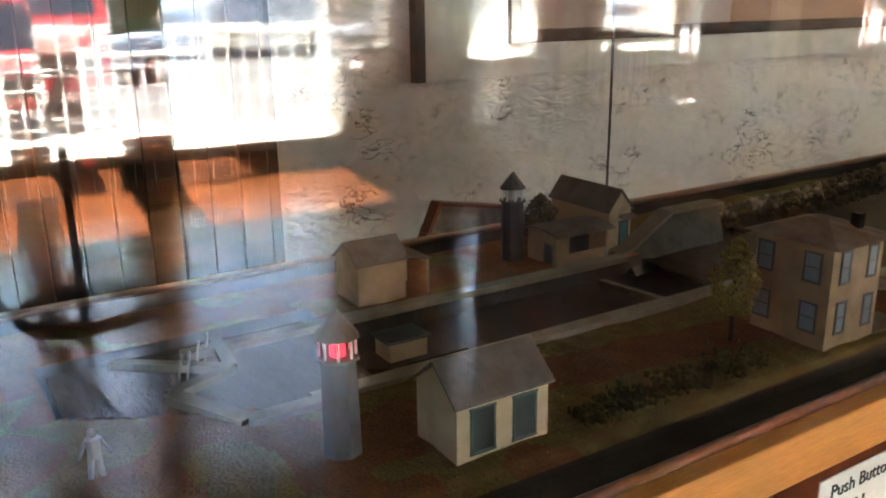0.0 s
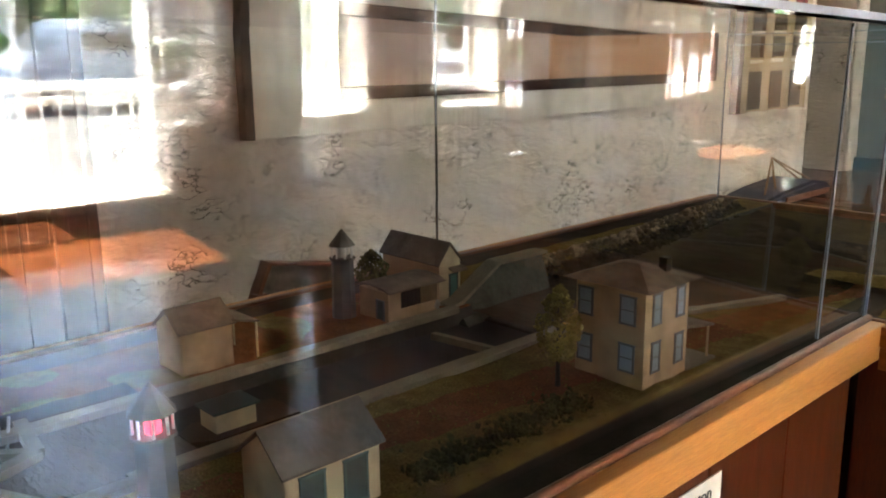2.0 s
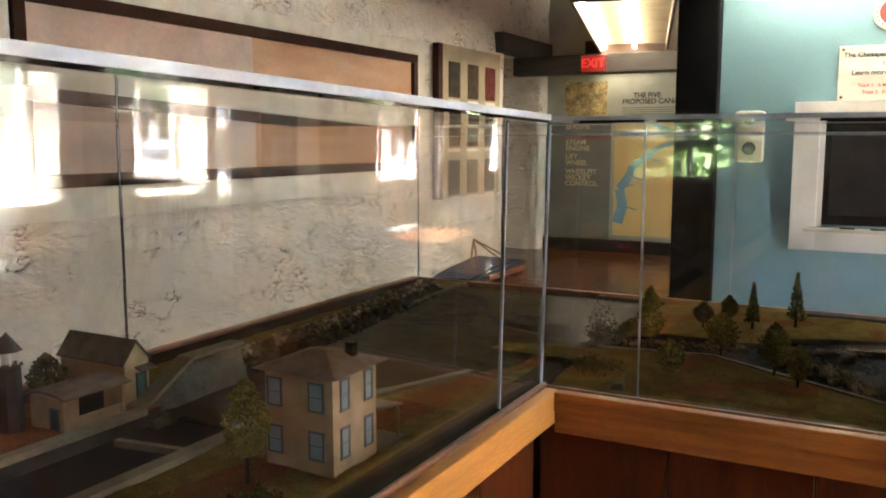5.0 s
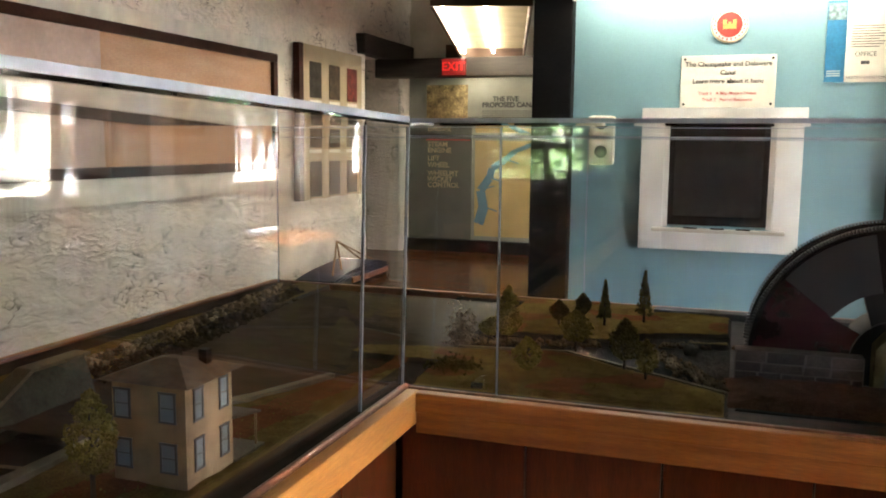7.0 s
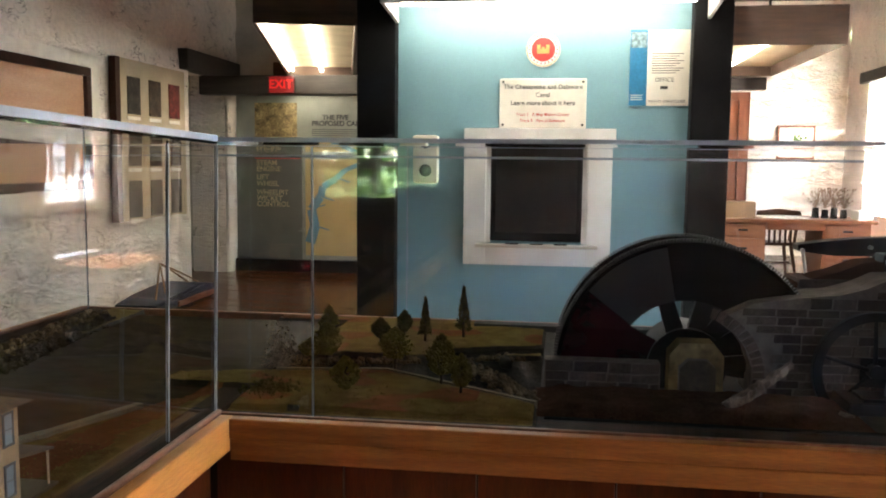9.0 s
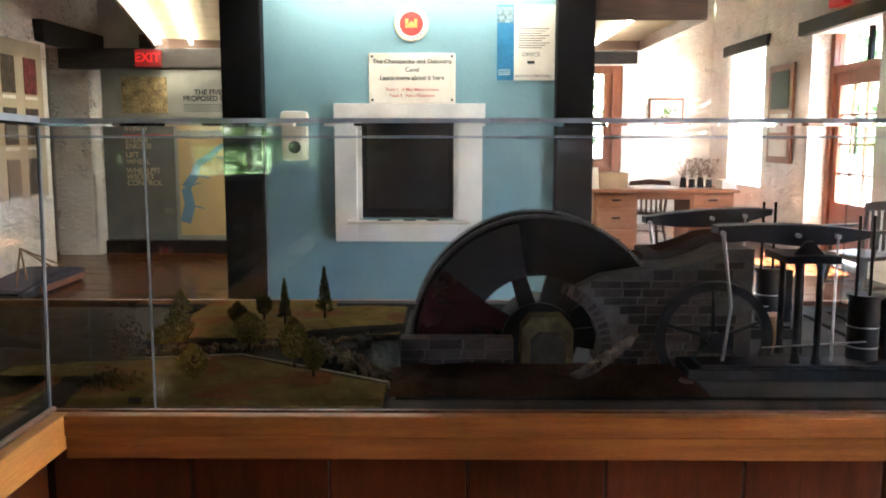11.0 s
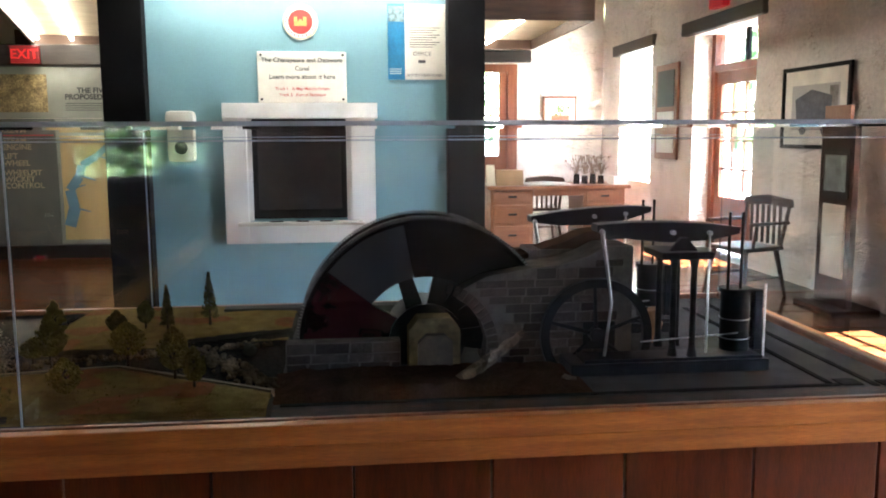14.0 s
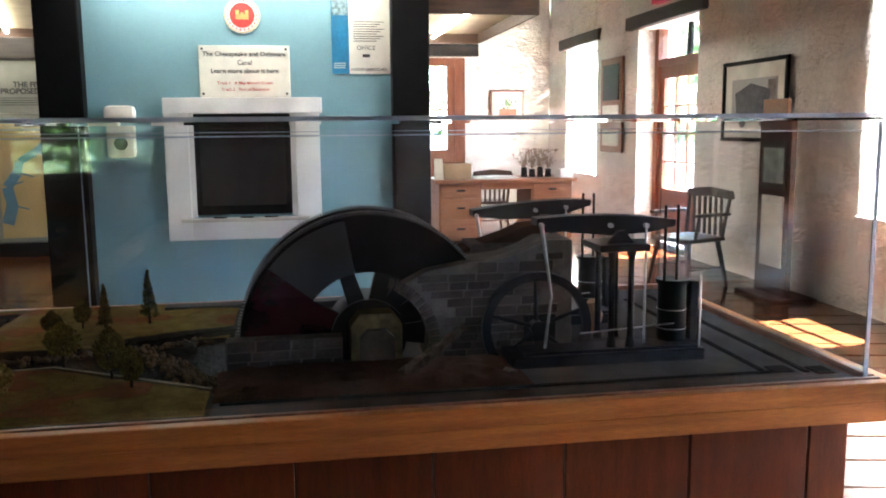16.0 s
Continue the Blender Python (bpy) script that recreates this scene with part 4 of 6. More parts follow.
def model_tree(x, y, h, r, kind, leaf, seed, label, z=GZ):
    rng = random.Random(seed)
    t = thing("model_tree", (x, y, z), label, "model tree", "model trees")
    bm = C((x, y, z - 0.006), (x + rng.uniform(-0.003, 0.003), y, z + h * 0.85), 0.0026 + h * 0.012, 0.001, n=8)
    for k in range(7):
        a, zz = rng.random() * 6.3, z + h * rng.uniform(0.25, 0.7)
        cyl(bm, (x, y, zz), (x + r * 0.7 * math.cos(a), y + r * 0.7 * math.sin(a), zz + h * 0.12), 0.0013, 0.0006, n=5)
    part("trunk", bm, TWIG, t)
    spots = []
    n = 620 if kind != "ball" else 480
    for _ in range(n):
        u = rng.random()
        if kind == "cone":
            rad, zz = r * (1.05 - u) * rng.uniform(0.55, 1.15), h * (0.16 + 0.84 * u)
        elif kind == "oval":
            rad, zz = r * math.sin(math.pi * (0.12 + 0.86 * u)) * rng.uniform(0.5, 1.15), h * (0.25 + 0.75 * u)
        else:
            rad, zz = r * math.sin(math.pi * (0.08 + 0.9 * u)) * rng.uniform(0.6, 1.1), h * (0.12 + 0.88 * u)
        a = rng.random() * 6.283
        spots.append((x + rad * math.cos(a), y + rad * math.sin(a), z + zz))
    bm = bmesh.new()
    clumps(bm, rng, spots, 0.0034 if r < 0.03 else 0.0044)
    part("crown", bm, leaf, t)
    return t


GREEN = "olive-green foam model tree on a thin trunk"
model_tree(0.322, 1.325, 0.172, 0.034, "oval", FOAM, 1, "tall olive-green foam model tree beside the model house")
model_tree(0.779, 2.29, 0.085, 0.034, "ball", FOAM, 2, "round olive foam model tree on red earth")
for k, (x, y, h, r, kd, lf) in enumerate([(0.876, 2.906, 0.14, 0.02, "cone", FOAMDARK), (0.987, 2.979, 0.165, 0.024, "cone", FOAMDARK), (1.001, 2.38, 0.13, 0.034, "oval", FOAM), (0.851, 2.549, 0.11, 0.04, "oval", FOAM),
                                           (0.658, 2.562, 0.115, 0.036, "oval", FOAM), (0.625, 2.70, 0.14, 0.028, "oval", FOAM), (0.80, 2.96, 0.085, 0.024, "oval", FOAMDARK), (0.745, 2.85, 0.08, 0.026, "oval", FOAMDARK), (1.06, 2.30, 0.10, 0.024, "oval", FOAM), (0.60, 2.60, 0.06, 0.03, "oval", FOAM)]):
    model_tree(x, y, h, r, kd, lf, 10 + k, "dark narrow conifer-shaped model tree" if kd == "cone" else GREEN)
model_tree(-0.325, 1.445, 0.108, 0.038, "ball", FOAMDARK, 31, "round dark green foam model bush beside the model hut")
rng = random.Random(8)
b = thing("model_bush", (0.535, 2.52, 0.76), "pale reddish glittering model bush on the river bank", "model bush")
bm = bmesh.new()
clumps(bm, rng, [(0.535 + rng.gauss(0, 0.018), 2.53 + rng.gauss(0, 0.02), 0.762 + abs(rng.gauss(0, 0.043))) for _ in range(620)], 0.0034)
part("crown", bm, FOAMPALE, b)
for n_, x, y, ln, leaf in (("hedge", 0.40, 0.93, 0.36, FOAMDARK), ("hedge", 0.555, 2.25, 0.1, FOAMDARK)):
    hd = thing("model_hedge", (x, y, GZ), "low straggling dark green model hedge", "model hedge", "model hedges")
    bm = bmesh.new()
    spots = []
    for _ in range(900 if ln > 0.2 else 420):
        u = rng.random() * ln
        spots.append((x + rng.gauss(0, 0.012) + (0.0 if ln > 0.2 else u), y + (u if ln > 0.2 else rng.gauss(0, 0.02)), GZ + abs(rng.gauss(0, 0.011)) * (0.6 + 0.8 * abs(math.sin(u * 28)))))
    clumps(bm, rng, spots, 0.0045)
    part("foliage", bm, leaf, hd)
tufts = bmesh.new()
rng = random.Random(21)
for _ in range(2200):
    x, y = (rng.uniform(0.16, 0.46), rng.uniform(0.7, 2.1)) if rng.random() < 0.45 else (rng.uniform(0.45, 1.24), rng.uniform(2.12, 3.2))
    z, m = zone(x, y)
    if m in (0, 1) and z > 0.755:
        s = rng.uniform(0.001, 0.0026)
        bmesh.ops.create_cone(tufts, segments=5, radius1=s, radius2=0.0003, depth=s * 1.6, matrix=Matrix.Translation((x, y, z + s * 0.6)))
solo("model_scrub", tufts, FOAM, "scattered tufts of model grass and scrub", "model scrub", kind="stuff")

# model buildings
TANW = mat("tan_wall", (0.40, 0.27, 0.16), 0.7, var=0.15, scale=30, fine=200, bump=0.1, spec=0.1)
CREAMW = mat("cream_wall", (0.46, 0.36, 0.23), 0.7, var=0.12, scale=30, fine=200, bump=0.1, spec=0.1)
SHINGLE = mat("grey_roof", (0.125, 0.11, 0.095), 0.7, var=0.2, scale=30, fine=180, bump=0.2, spec=0.08)
BROWNROOF = mat("brown_roof", (0.20, 0.15, 0.115), 0.75, var=0.25, scale=30, fine=160, bump=0.3, spec=0.08)
TEAL = mat("teal_paint", (0.014, 0.035, 0.036), 0.6, var=0.15, scale=30, fine=150, bump=0.05)
BLUEGREY = mat("model_pane", (0.26, 0.31, 0.36), 0.25, var=0.1, bump=0)
GREYWALL = mat("grey_tower", (0.033, 0.033, 0.037), 0.6, var=0.25, scale=30, fine=160, bump=0.15)


def opening(parent, face, c, w, z0, z1, at, inner, trim, name="window", bar=True):
    """A framed window or door on the +x or -y face of a model building."""
    def bx(a0, a1, b0, b1, d0, d1):
        return B(at + d0, at + d1, a0, a1, b0, b1) if face == "x" else B(a0, a1, at - d1, at - d0, b0, b1)
    f = 0.0035
    bm = bx(c - w / 2 - f, c - w / 2, z0, z1, 0, 0.0025)
    bm2 = ((c + w / 2, c + w / 2 + f, z0, z1), (c - w / 2 - f - 0.001, c + w / 2 + f + 0.001, z1, z1 + f), (c - w / 2 - f - 0.001, c + w / 2 + f + 0.001, z0 - f, z0))
    for a0, a1, b0, b1 in bm2:
        if face == "x":
            box(bm, at, at + 0.0025, a0, a1, b0, b1)
        else:
            box(bm, a0, a1, at - 0.0025, at, b0, b1)
    win = part(name, bm, trim, parent)
    part("pane" if name == "window" else "door_leaf", bx(c - w / 2, c + w / 2, z0, z1, 0, 0.0012), inner, win)
    if bar:
        part("sash_bar", bx(c - w / 2, c + w / 2, (z0 + z1) / 2 - 0.0008, (z0 + z1) / 2 + 0.0008, 0.0013, 0.0022), trim, win)


def gabled(name, x0, x1, y0, y1, eave, ridge, along, wall, roof, label, over=0.006):
    h = thing(name, ((x0 + x1) / 2, (y0 + y1) / 2, GZ - 0.004), label, "model house")
    if along == "y":
        m = (x0 + x1) / 2
        part("walls", P([(x0, GZ - 0.006), (x1, GZ - 0.006), (x1, eave), (m, ridge - 0.003), (x0, eave)], y0, y1, axis="y"), wall, h)
        for s, e in ((-1, x0), (1, x1)):
            o = e + s * over
            zo = eave - (ridge - eave) * over / ((x1 - x0) / 2)
            part("roof_slope", P([(m, ridge), (o, zo), (o, zo + 0.003), (m, ridge + 0.003)], y0 - over, y1 + over, axis="y"), roof, h)
    else:
        m = (y0 + y1) / 2
        part("walls", P([(y0, GZ - 0.006), (y1, GZ - 0.006), (y1, eave), (m, ridge - 0.003), (y0, eave)], x0, x1, axis="x"), wall, h)
        for s, e in ((-1, y0), (1, y1)):
            o = e + s * over
            zo = eave - (ridge - eave) * over / ((y1 - y0) / 2)
            part("roof_slope", P([(m, ridge), (o, zo), (o, zo + 0.003), (m, ridge + 0.003)], x0 - over, x1 + over, axis="x"), roof, h)
    return h


cot = gabled("model_cottage", 0.305, 0.398, 0.738, 0.878, 0.843, 0.882, "y", CREAMW, SHINGLE, "small cream model cottage with grey roof and dark teal doors")
for c in (0.776, 0.840):
    opening(cot, "x", c, 0.03, GZ + 0.008, GZ + 0.064, 0.398, TEAL, mat("teal_trim", (0.03, 0.075, 0.075), 0.6, bump=0) if "teal_trim" not in MATS else MATS["teal_trim"], "door", bar=False)

hx0, hx1, hy0, hy1, ez, rz = 0.296, 0.435, 1.405, 1.535, 0.935, 0.961
house = thing("model_house", (0.366, 1.47, GZ - 0.004), "two-storey tan model house with hipped brown roof", "model house")
part("walls", B(hx0, hx1, hy0, hy1, GZ - 0.006, ez), TANW, house)
bm = bmesh.new()
o = 0.018
cv = [bm.verts.new(p) for p in ((hx0 - o, hy0 - o, ez), (hx1 + o, hy0 - o, ez), (hx1 + o, hy1 + o, ez), (hx0 - o, hy1 + o, ez))]
tv = [bm.verts.new(p) for p in ((0.352, 1.462, rz), (0.382, 1.462, rz), (0.382, 1.484, rz), (0.352, 1.484, rz))]
bm.faces.new(tv), bm.faces.new(cv[::-1])
for i in range(4):
    bm.faces.new((cv[i], cv[(i + 1) % 4], tv[(i + 1) % 4], tv[i]))
part("roof", bm, BROWNROOF, house, "hipped brown roof")
part("chimney", B(0.402, 0.417, 1.49, 1.505, 0.935, 0.972), BLACK, house)
TRIM = mat("dark_trim", (0.10, 0.105, 0.11), 0.6, bump=0)
for z0 in (GZ + 0.026, GZ + 0.109):
    for c in (1.438, 1.509):
        opening(house, "x", c, 0.019, z0, z0 + 0.048, hx1, BLUEGREY, TRIM)
    for c in (0.316, 0.402):
        opening(house, "y", c, 0.025, z0, z0 + 0.044, hy0, BLUEGREY, TRIM)
porch = part("porch_roof", P([(hy1, 0.842), (1.625, 0.828), (1.625, 0.832), (hy1, 0.848)], 0.33, 0.437, axis="x"), BROWNROOF, house)
for xx in (0.335, 0.43):
    part("porch_post", C((xx, 1.617, GZ - 0.003), (xx, 1.617, 0.83), 0.0022, n=8), TANW, house)
part("porch_floor", B(0.325, 0.44, hy1, 1.63, GZ - 0.004, GZ + 0.004), MSTONE, house)

hut = gabled("model_hut", -0.36, -0.165, 1.508, 1.572, 0.86, 0.9, "x", MAPWOOD, BROWNROOF, "brown model hut with pale gable and teal door")
part("gable_board", P([(1.508, GZ), (1.572, GZ), (1.572, 0.859), (1.54, 0.896), (1.508, 0.859)], -0.165, -0.1635, axis="x"), CREAMW, hut)
opening(hut, "x", 1.55, 0.02, GZ + 0.006, GZ + 0.062, -0.1635, mat("teal_bright", (0.05, 0.17, 0.16), 0.6, bump=0), MATS["teal_trim"], "door", bar=False)
part("door_hood", P([(-0.163, 0.842), (-0.145, 0.836), (-0.145, 0.839), (-0.163, 0.846)], 1.535, 1.578, axis="y"), BROWNROOF, hut)
part("step", B(-0.163, -0.14, 1.525, 1.58, GZ - 0.004, GZ + 0.004), MSTONE, hut)

shed = thing("model_shed", (-0.19, 1.41, GZ - 0.004), "low tan model shed with open dark front and curved roof", "model house")
part("back_wall", box(box(B(-0.235, -0.229, 1.34, 1.485, GZ - 0.005, 0.828), -0.229, -0.14, 1.34, 1.346, GZ - 0.005, 0.828), -0.229, -0.14, 1.479, 1.485, GZ - 0.005, 0.828), TANW, shed)
part("front_wall", box(B(-0.146, -0.14, 1.346, 1.479, GZ - 0.005, 0.787), -0.146, -0.14, 1.346, 1.375, 0.787, 0.828), TANW, shed)
# Black sheet behind the opening, standing in for the shed's inner shade.
part("inside", B(-0.2, -0.19, 1.35, 1.475, GZ, 0.822), BLACK, shed)
opening(shed, "y", -0.165, 0.02, GZ, GZ + 0.042, 1.34, TEAL, TRIM, "door", bar=False)
rp = [(-0.243, 0.828), (-0.225, 0.835), (-0.188, 0.839), (-0.15, 0.835), (-0.128, 0.829), (-0.128, 0.832), (-0.15, 0.839), (-0.188, 0.843), (-0.225, 0.839), (-0.243, 0.832)]
part("roof", P(rp, 1.332, 1.493, axis="y"), BROWNROOF, shed)

far_house = gabled("model_house", -0.25, -0.16, 0.89, 0.99, 0.845, 0.878, "y", TANW, BROWNROOF, "cream model house with a posted porch")
part("porch_roof", P([(0.99, 0.845), (1.045, 0.832), (1.045, 0.835), (0.99, 0.849)], -0.25, -0.155, axis="x"), BROWNROOF, far_house)
for xx in (-0.245, -0.16):
    part("porch_post", C((xx, 1.04, GZ - 0.003), (xx, 1.04, 0.834), 0.002, n=8), CREAMW, far_house)
barge = thing("model_barge", (0.04, 0.88, 0.722), "small dark model canal barge with a pale cabin", "model boat")
part("hull", P([(0.0, 0.82), (0.02, 0.79), (0.06, 0.79), (0.08, 0.82), (0.08, 0.97), (0.0, 0.97)], 0.722, 0.75), BOARDS, barge)
part("cabin", B(0.015, 0.065, 0.83, 0.9, 0.75, 0.782, bevel=0.002), CREAMW, barge)
part("cabin_roof", B(0.01, 0.07, 0.825, 0.905, 0.782, 0.786), TEAL, barge)


def lighthouse(x, y, r, h, lit, label):
    t = thing("model_lighthouse", (x, y, GZ - 0.004), label, "model lighthouse", "model lighthouses")
    part("tower", C((x, y, GZ - 0.006), (x, y, GZ + h * 0.66), r, r * 0.9, n=8), GREYWALL, t)
    part("gallery", C((x, y, GZ + h * 0.66), (x, y, GZ + h * 0.68), r * 1.08, n=8), SHINGLE, t)
    lan = part("lantern", C((x, y, GZ + h * 0.68), (x, y, GZ + h * 0.79), r * 0.4, n=8), lit, t)
    for k in range(8):
        a = k * math.pi / 4 + math.pi / 8
        c, s = x + r * 0.86 * math.cos(a), y + r * 0.86 * math.sin(a)
        part("lantern_post", C((c, s, GZ + h * 0.68), (c, s, GZ + h * 0.81), r * 0.07, n=6), WHITE, t)
    part("roof", C((x, y, GZ + h * 0.81), (x, y, GZ + h), r * 1.12, 0.0005, n=8), SHINGLE, t)
    return t


lighthouse(-0.239, 1.30, 0.026, 0.195, mat("lamp_white", (0.7, 0.7, 0.68), 0.3, bump=0), "dark grey eight-sided model lighthouse with pointed roof")
lighthouse(0.290, 0.637, 0.026, 0.19, mat("lamp_red", (0.6, 0.03, 0.05), 0.3, bump=0, emit=((1.0, 0.03, 0.06), 0.045)), "grey model lighthouse with a glowing red lamp")
PALE = mat("pale_figure", (0.3, 0.27, 0.22), 0.6, var=0.1, bump=0)
for x, y, h in ((0.183, 0.365, 0.062), (-0.122, 1.462, 0.03)):
    bm = bmesh.new()
    for s in (-1, 1):
        cyl(bm, (x, y + s * h * 0.12, GZ - 0.003), (x, y + s * h * 0.06, GZ + h * 0.45), h * 0.05, h * 0.075, n=8)
        cyl(bm, (x, y + s * h * 0.13, GZ + h * 0.78), (x + h * 0.05, y + s * h * 0.30, GZ + h * 0.46), h * 0.05, h * 0.035, n=8)
    cyl(bm, (x, y, GZ + h * 0.4), (x, y, GZ + h * 0.82), h * 0.11, h * 0.15, n=10)
    bmesh.ops.create_icosphere(bm, subdivisions=2, radius=h * 0.1, matrix=Matrix.Translation((x, y, GZ + h * 0.92)))
    solo("figurine", bm, PALE, "tiny pale figurine on the model quay", "figurine", "figurines", base=(x, y, GZ), smooth=True)
for k in range(4):
    x, y = -0.03 - 0.028 * k, 0.52 + 0.022 * k
    solo("mooring_post", C((x, y, 0.745), (x + 0.008, y + 0.006, 0.80), 0.0022, n=8), PALE, "thin pale model mooring post", "post", "mooring posts", base=(x, y, 0.745))

# ---- the pumping engine model ----
DZ = 0.752
GREYBOARD = mat("grey_board", (0.085, 0.08, 0.082), 0.6, var=0.2, scale=9, fine=90, bump=0.1, color2=(0.055, 0.052, 0.053), gloss=0.02)
CHANNEL = mat("channel", (0.03, 0.03, 0.032), 0.6, var=0.2, bump=0.05, gloss=0.0)
BASEBROWN = mat("rugged_base", (0.085, 0.045, 0.032), 0.85, var=0.5, scale=24, fine=160, bump=0.7, color2=(0.05, 0.028, 0.02), gloss=0.0)
MORTAR = mat("mortar", (0.20, 0.175, 0.155), 0.9, var=0.2, scale=30, fine=160, bump=0.2, gloss=0.0)
MBRICK = mat("model_masonry", (0.125, 0.10, 0.088), 0.85, var=0.35, scale=30, fine=140, bump=0.35, color2=(0.08, 0.065, 0.06), piece=0.35, gloss=0.0)
GOLDSTONE = mat("gold_stone", (0.30, 0.22, 0.10), 0.75, var=0.35, scale=22, fine=120, bump=0.3, color2=(0.10, 0.075, 0.035), gloss=0.02)
MAROON = mat("maroon_gloss", (0.045, 0.006, 0.012), 0.22, var=0.2, scale=8, fine=60, bump=0.02)
GREYGLOSS = mat("grey_gloss", (0.03, 0.029, 0.033), 0.3, var=0.2, scale=6, fine=60, bump=0.02)

WORN = mat("worn_iron", (0.055, 0.052, 0.05), 0.35, 0.4, var=0.4, scale=40, fine=150, bump=0.05)

board = thing("engine_board", (2.1, 2.6, DZ - 0.01), "grey base board with dark strips standing in for sunken channels", "base board")
part("board", B(1.246, RX - 0.037, 2.104, BY - 0.037, DZ - 0.012, DZ), GREYBOARD, board)
# Dark strips laid on top; their colour replaces the shade of sunken channels.
for a in ((1.26, RX - 0.205, 2.19, 2.205), (RX - 0.23, RX - 0.215, 2.215, 3.1), (RX - 0.13, RX - 0.115, 2.18, 3.15), (RX - 0.2, RX - 0.15, 2.19, 2.24), (RX - 0.105, RX - 0.06, 2.16, 2.22)):
    part("channel", B(*a, DZ, DZ + 0.003), CHANNEL, board)
part("back_ledge", B(1.0, 2.55, 3.18, 3.235, DZ, DZ + 0.022, bevel=0.003), GREYBOARD, board)

bm = bmesh.new()
bmesh.ops.create_grid(bm, x_segments=70, y_segments=26, size=0.5)
for v in bm.verts:
    x, y = 1.60 + v.co.x * 0.74, 2.33 + v.co.y * 0.25
    e = min(1, 9 * (0.5 - abs(v.co.x)), 6 * (0.5 - abs(v.co.y)))
    v.co = Vector((x, y, DZ + 0.001 + max(0, e) * (0.022 + 0.010 * noise.noise((x * 22, y * 22, 1)) + 0.006 * noise.noise((x * 60, y * 60, 2)))))
solo("wheel_pit_base", bm, BASEBROWN, "rugged dark brown pit base in front of the model wheel", "model ground", base=(1.6, 2.33, DZ), smooth=True)

pit = thing("pit_wall", (1.39, 2.47, DZ), "low model masonry wall in front of the lift wheel", "model wall")
part("core", B(1.255, 1.54, 2.448, 2.50, DZ, 0.828), MORTAR, pit)
bigw = thing("engine_house_wall", (1.93, 2.55, DZ), "model masonry wall curving round the lift wheel", "model wall")
WCX, WCZ, WR = 1.612, 0.80, 0.335
arc = [(WCX + 0.15 * math.cos(a), WCZ + 0.15 * math.sin(a)) for a in [radians(d) for d in (-14, 8, 28, 46, 62)]]
outline = arc + [(1.70, 0.955), (1.76, 0.985), (1.87, 1.003), (1.96, 1.012), (2.02, 1.03), (2.07, 1.055), (2.14, 1.055), (2.14, DZ), (arc[0][0], DZ)]
part("core", P(outline, 2.462, 2.60, axis="y"), MORTAR, bigw)


def inside(px, pz):
    if px > 2.128 or pz < DZ + 0.006:
        return False
    if (px - WCX) ** 2 + (pz - WCZ) ** 2 < 0.182 ** 2:
        return False
    top = 0.955 + (px - 1.70) * 0.5 if px < 1.76 else (0.985 + (px - 1.76) * 0.15 if px < 2.0 else 1.02 + (px - 2.0) * 0.45)
    return px > 1.66 and pz < min(top, 1.052) - 0.002


def masonry(parent, x0, x1, z0, z1, yf, ok, seed):
    rng = random.Random(seed)
    z = z0
    while z < z1 - 0.008:
        h = rng.uniform(0.019, 0.029)
        x = x0 + rng.uniform(-0.02, 0)
        while x < x1:
            w = rng.uniform(0.04, 0.095)
            a0, a1 = max(x, x0) + 0.0022, min(x + w, x1) - 0.0022
            if a1 - a0 > 0.008 and ok((a0 + a1) / 2, z + h) and ok(a0, z + h / 2) and ok(a1, z + h / 2):
                d = rng.uniform(0.0015, 0.004)
                pts = [(a0, z + 0.0015), (a1 + rng.uniform(-0.002, 0), z + 0.0015 + rng.uniform(0, 0.002)), (a1, z + h - 0.0012), (a0 + rng.uniform(0, 0.003), z + h - 0.0012 - rng.uniform(0, 0.002))]
                part("masonry_stone", P(pts, yf - d, yf + 0.004, axis="y"), MBRICK, parent)
            x += w
        z += h


masonry(pit, 1.256, 1.539, DZ + 0.004, 0.826, 2.448, lambda a, b: True, 3)
masonry(bigw, 1.66, 2.139, DZ + 0.004, 1.05, 2.462, inside, 4)
for k in range(14):
    a0, a1 = radians(-12 + k * 6.2), radians(-7.4 + k * 6.2)
    pts = [(WCX + r * math.cos(a), WCZ + r * math.sin(a)) for r, a in ((0.152, a0), (0.178, a0), (0.178, a1), (0.152, a1))]
    part("arch_stone", P(pts, 2.457, 2.466, axis="y"), MBRICK, bigw)
part("ridge", P([(1.78, 1.0), (1.9, 1.02), (2.0, 1.05), (2.06, 1.075), (2.11, 1.08), (2.11, 1.03), (2.0, 1.02), (1.85, 1.0)], 2.62, 2.72, axis="y"), BASEBROWN, bigw)
solo("back_plinth", B(1.9, 2.14, 2.61, 2.74, DZ, 1.03), MBRICK, "plain back block of the model engine house", "model wall", base=(2.0, 2.68, DZ))

wheel = thing("lift_wheel", (WCX, 2.6, DZ), "large black toothed lift wheel model with maroon and grey glossy panels", "wheel")


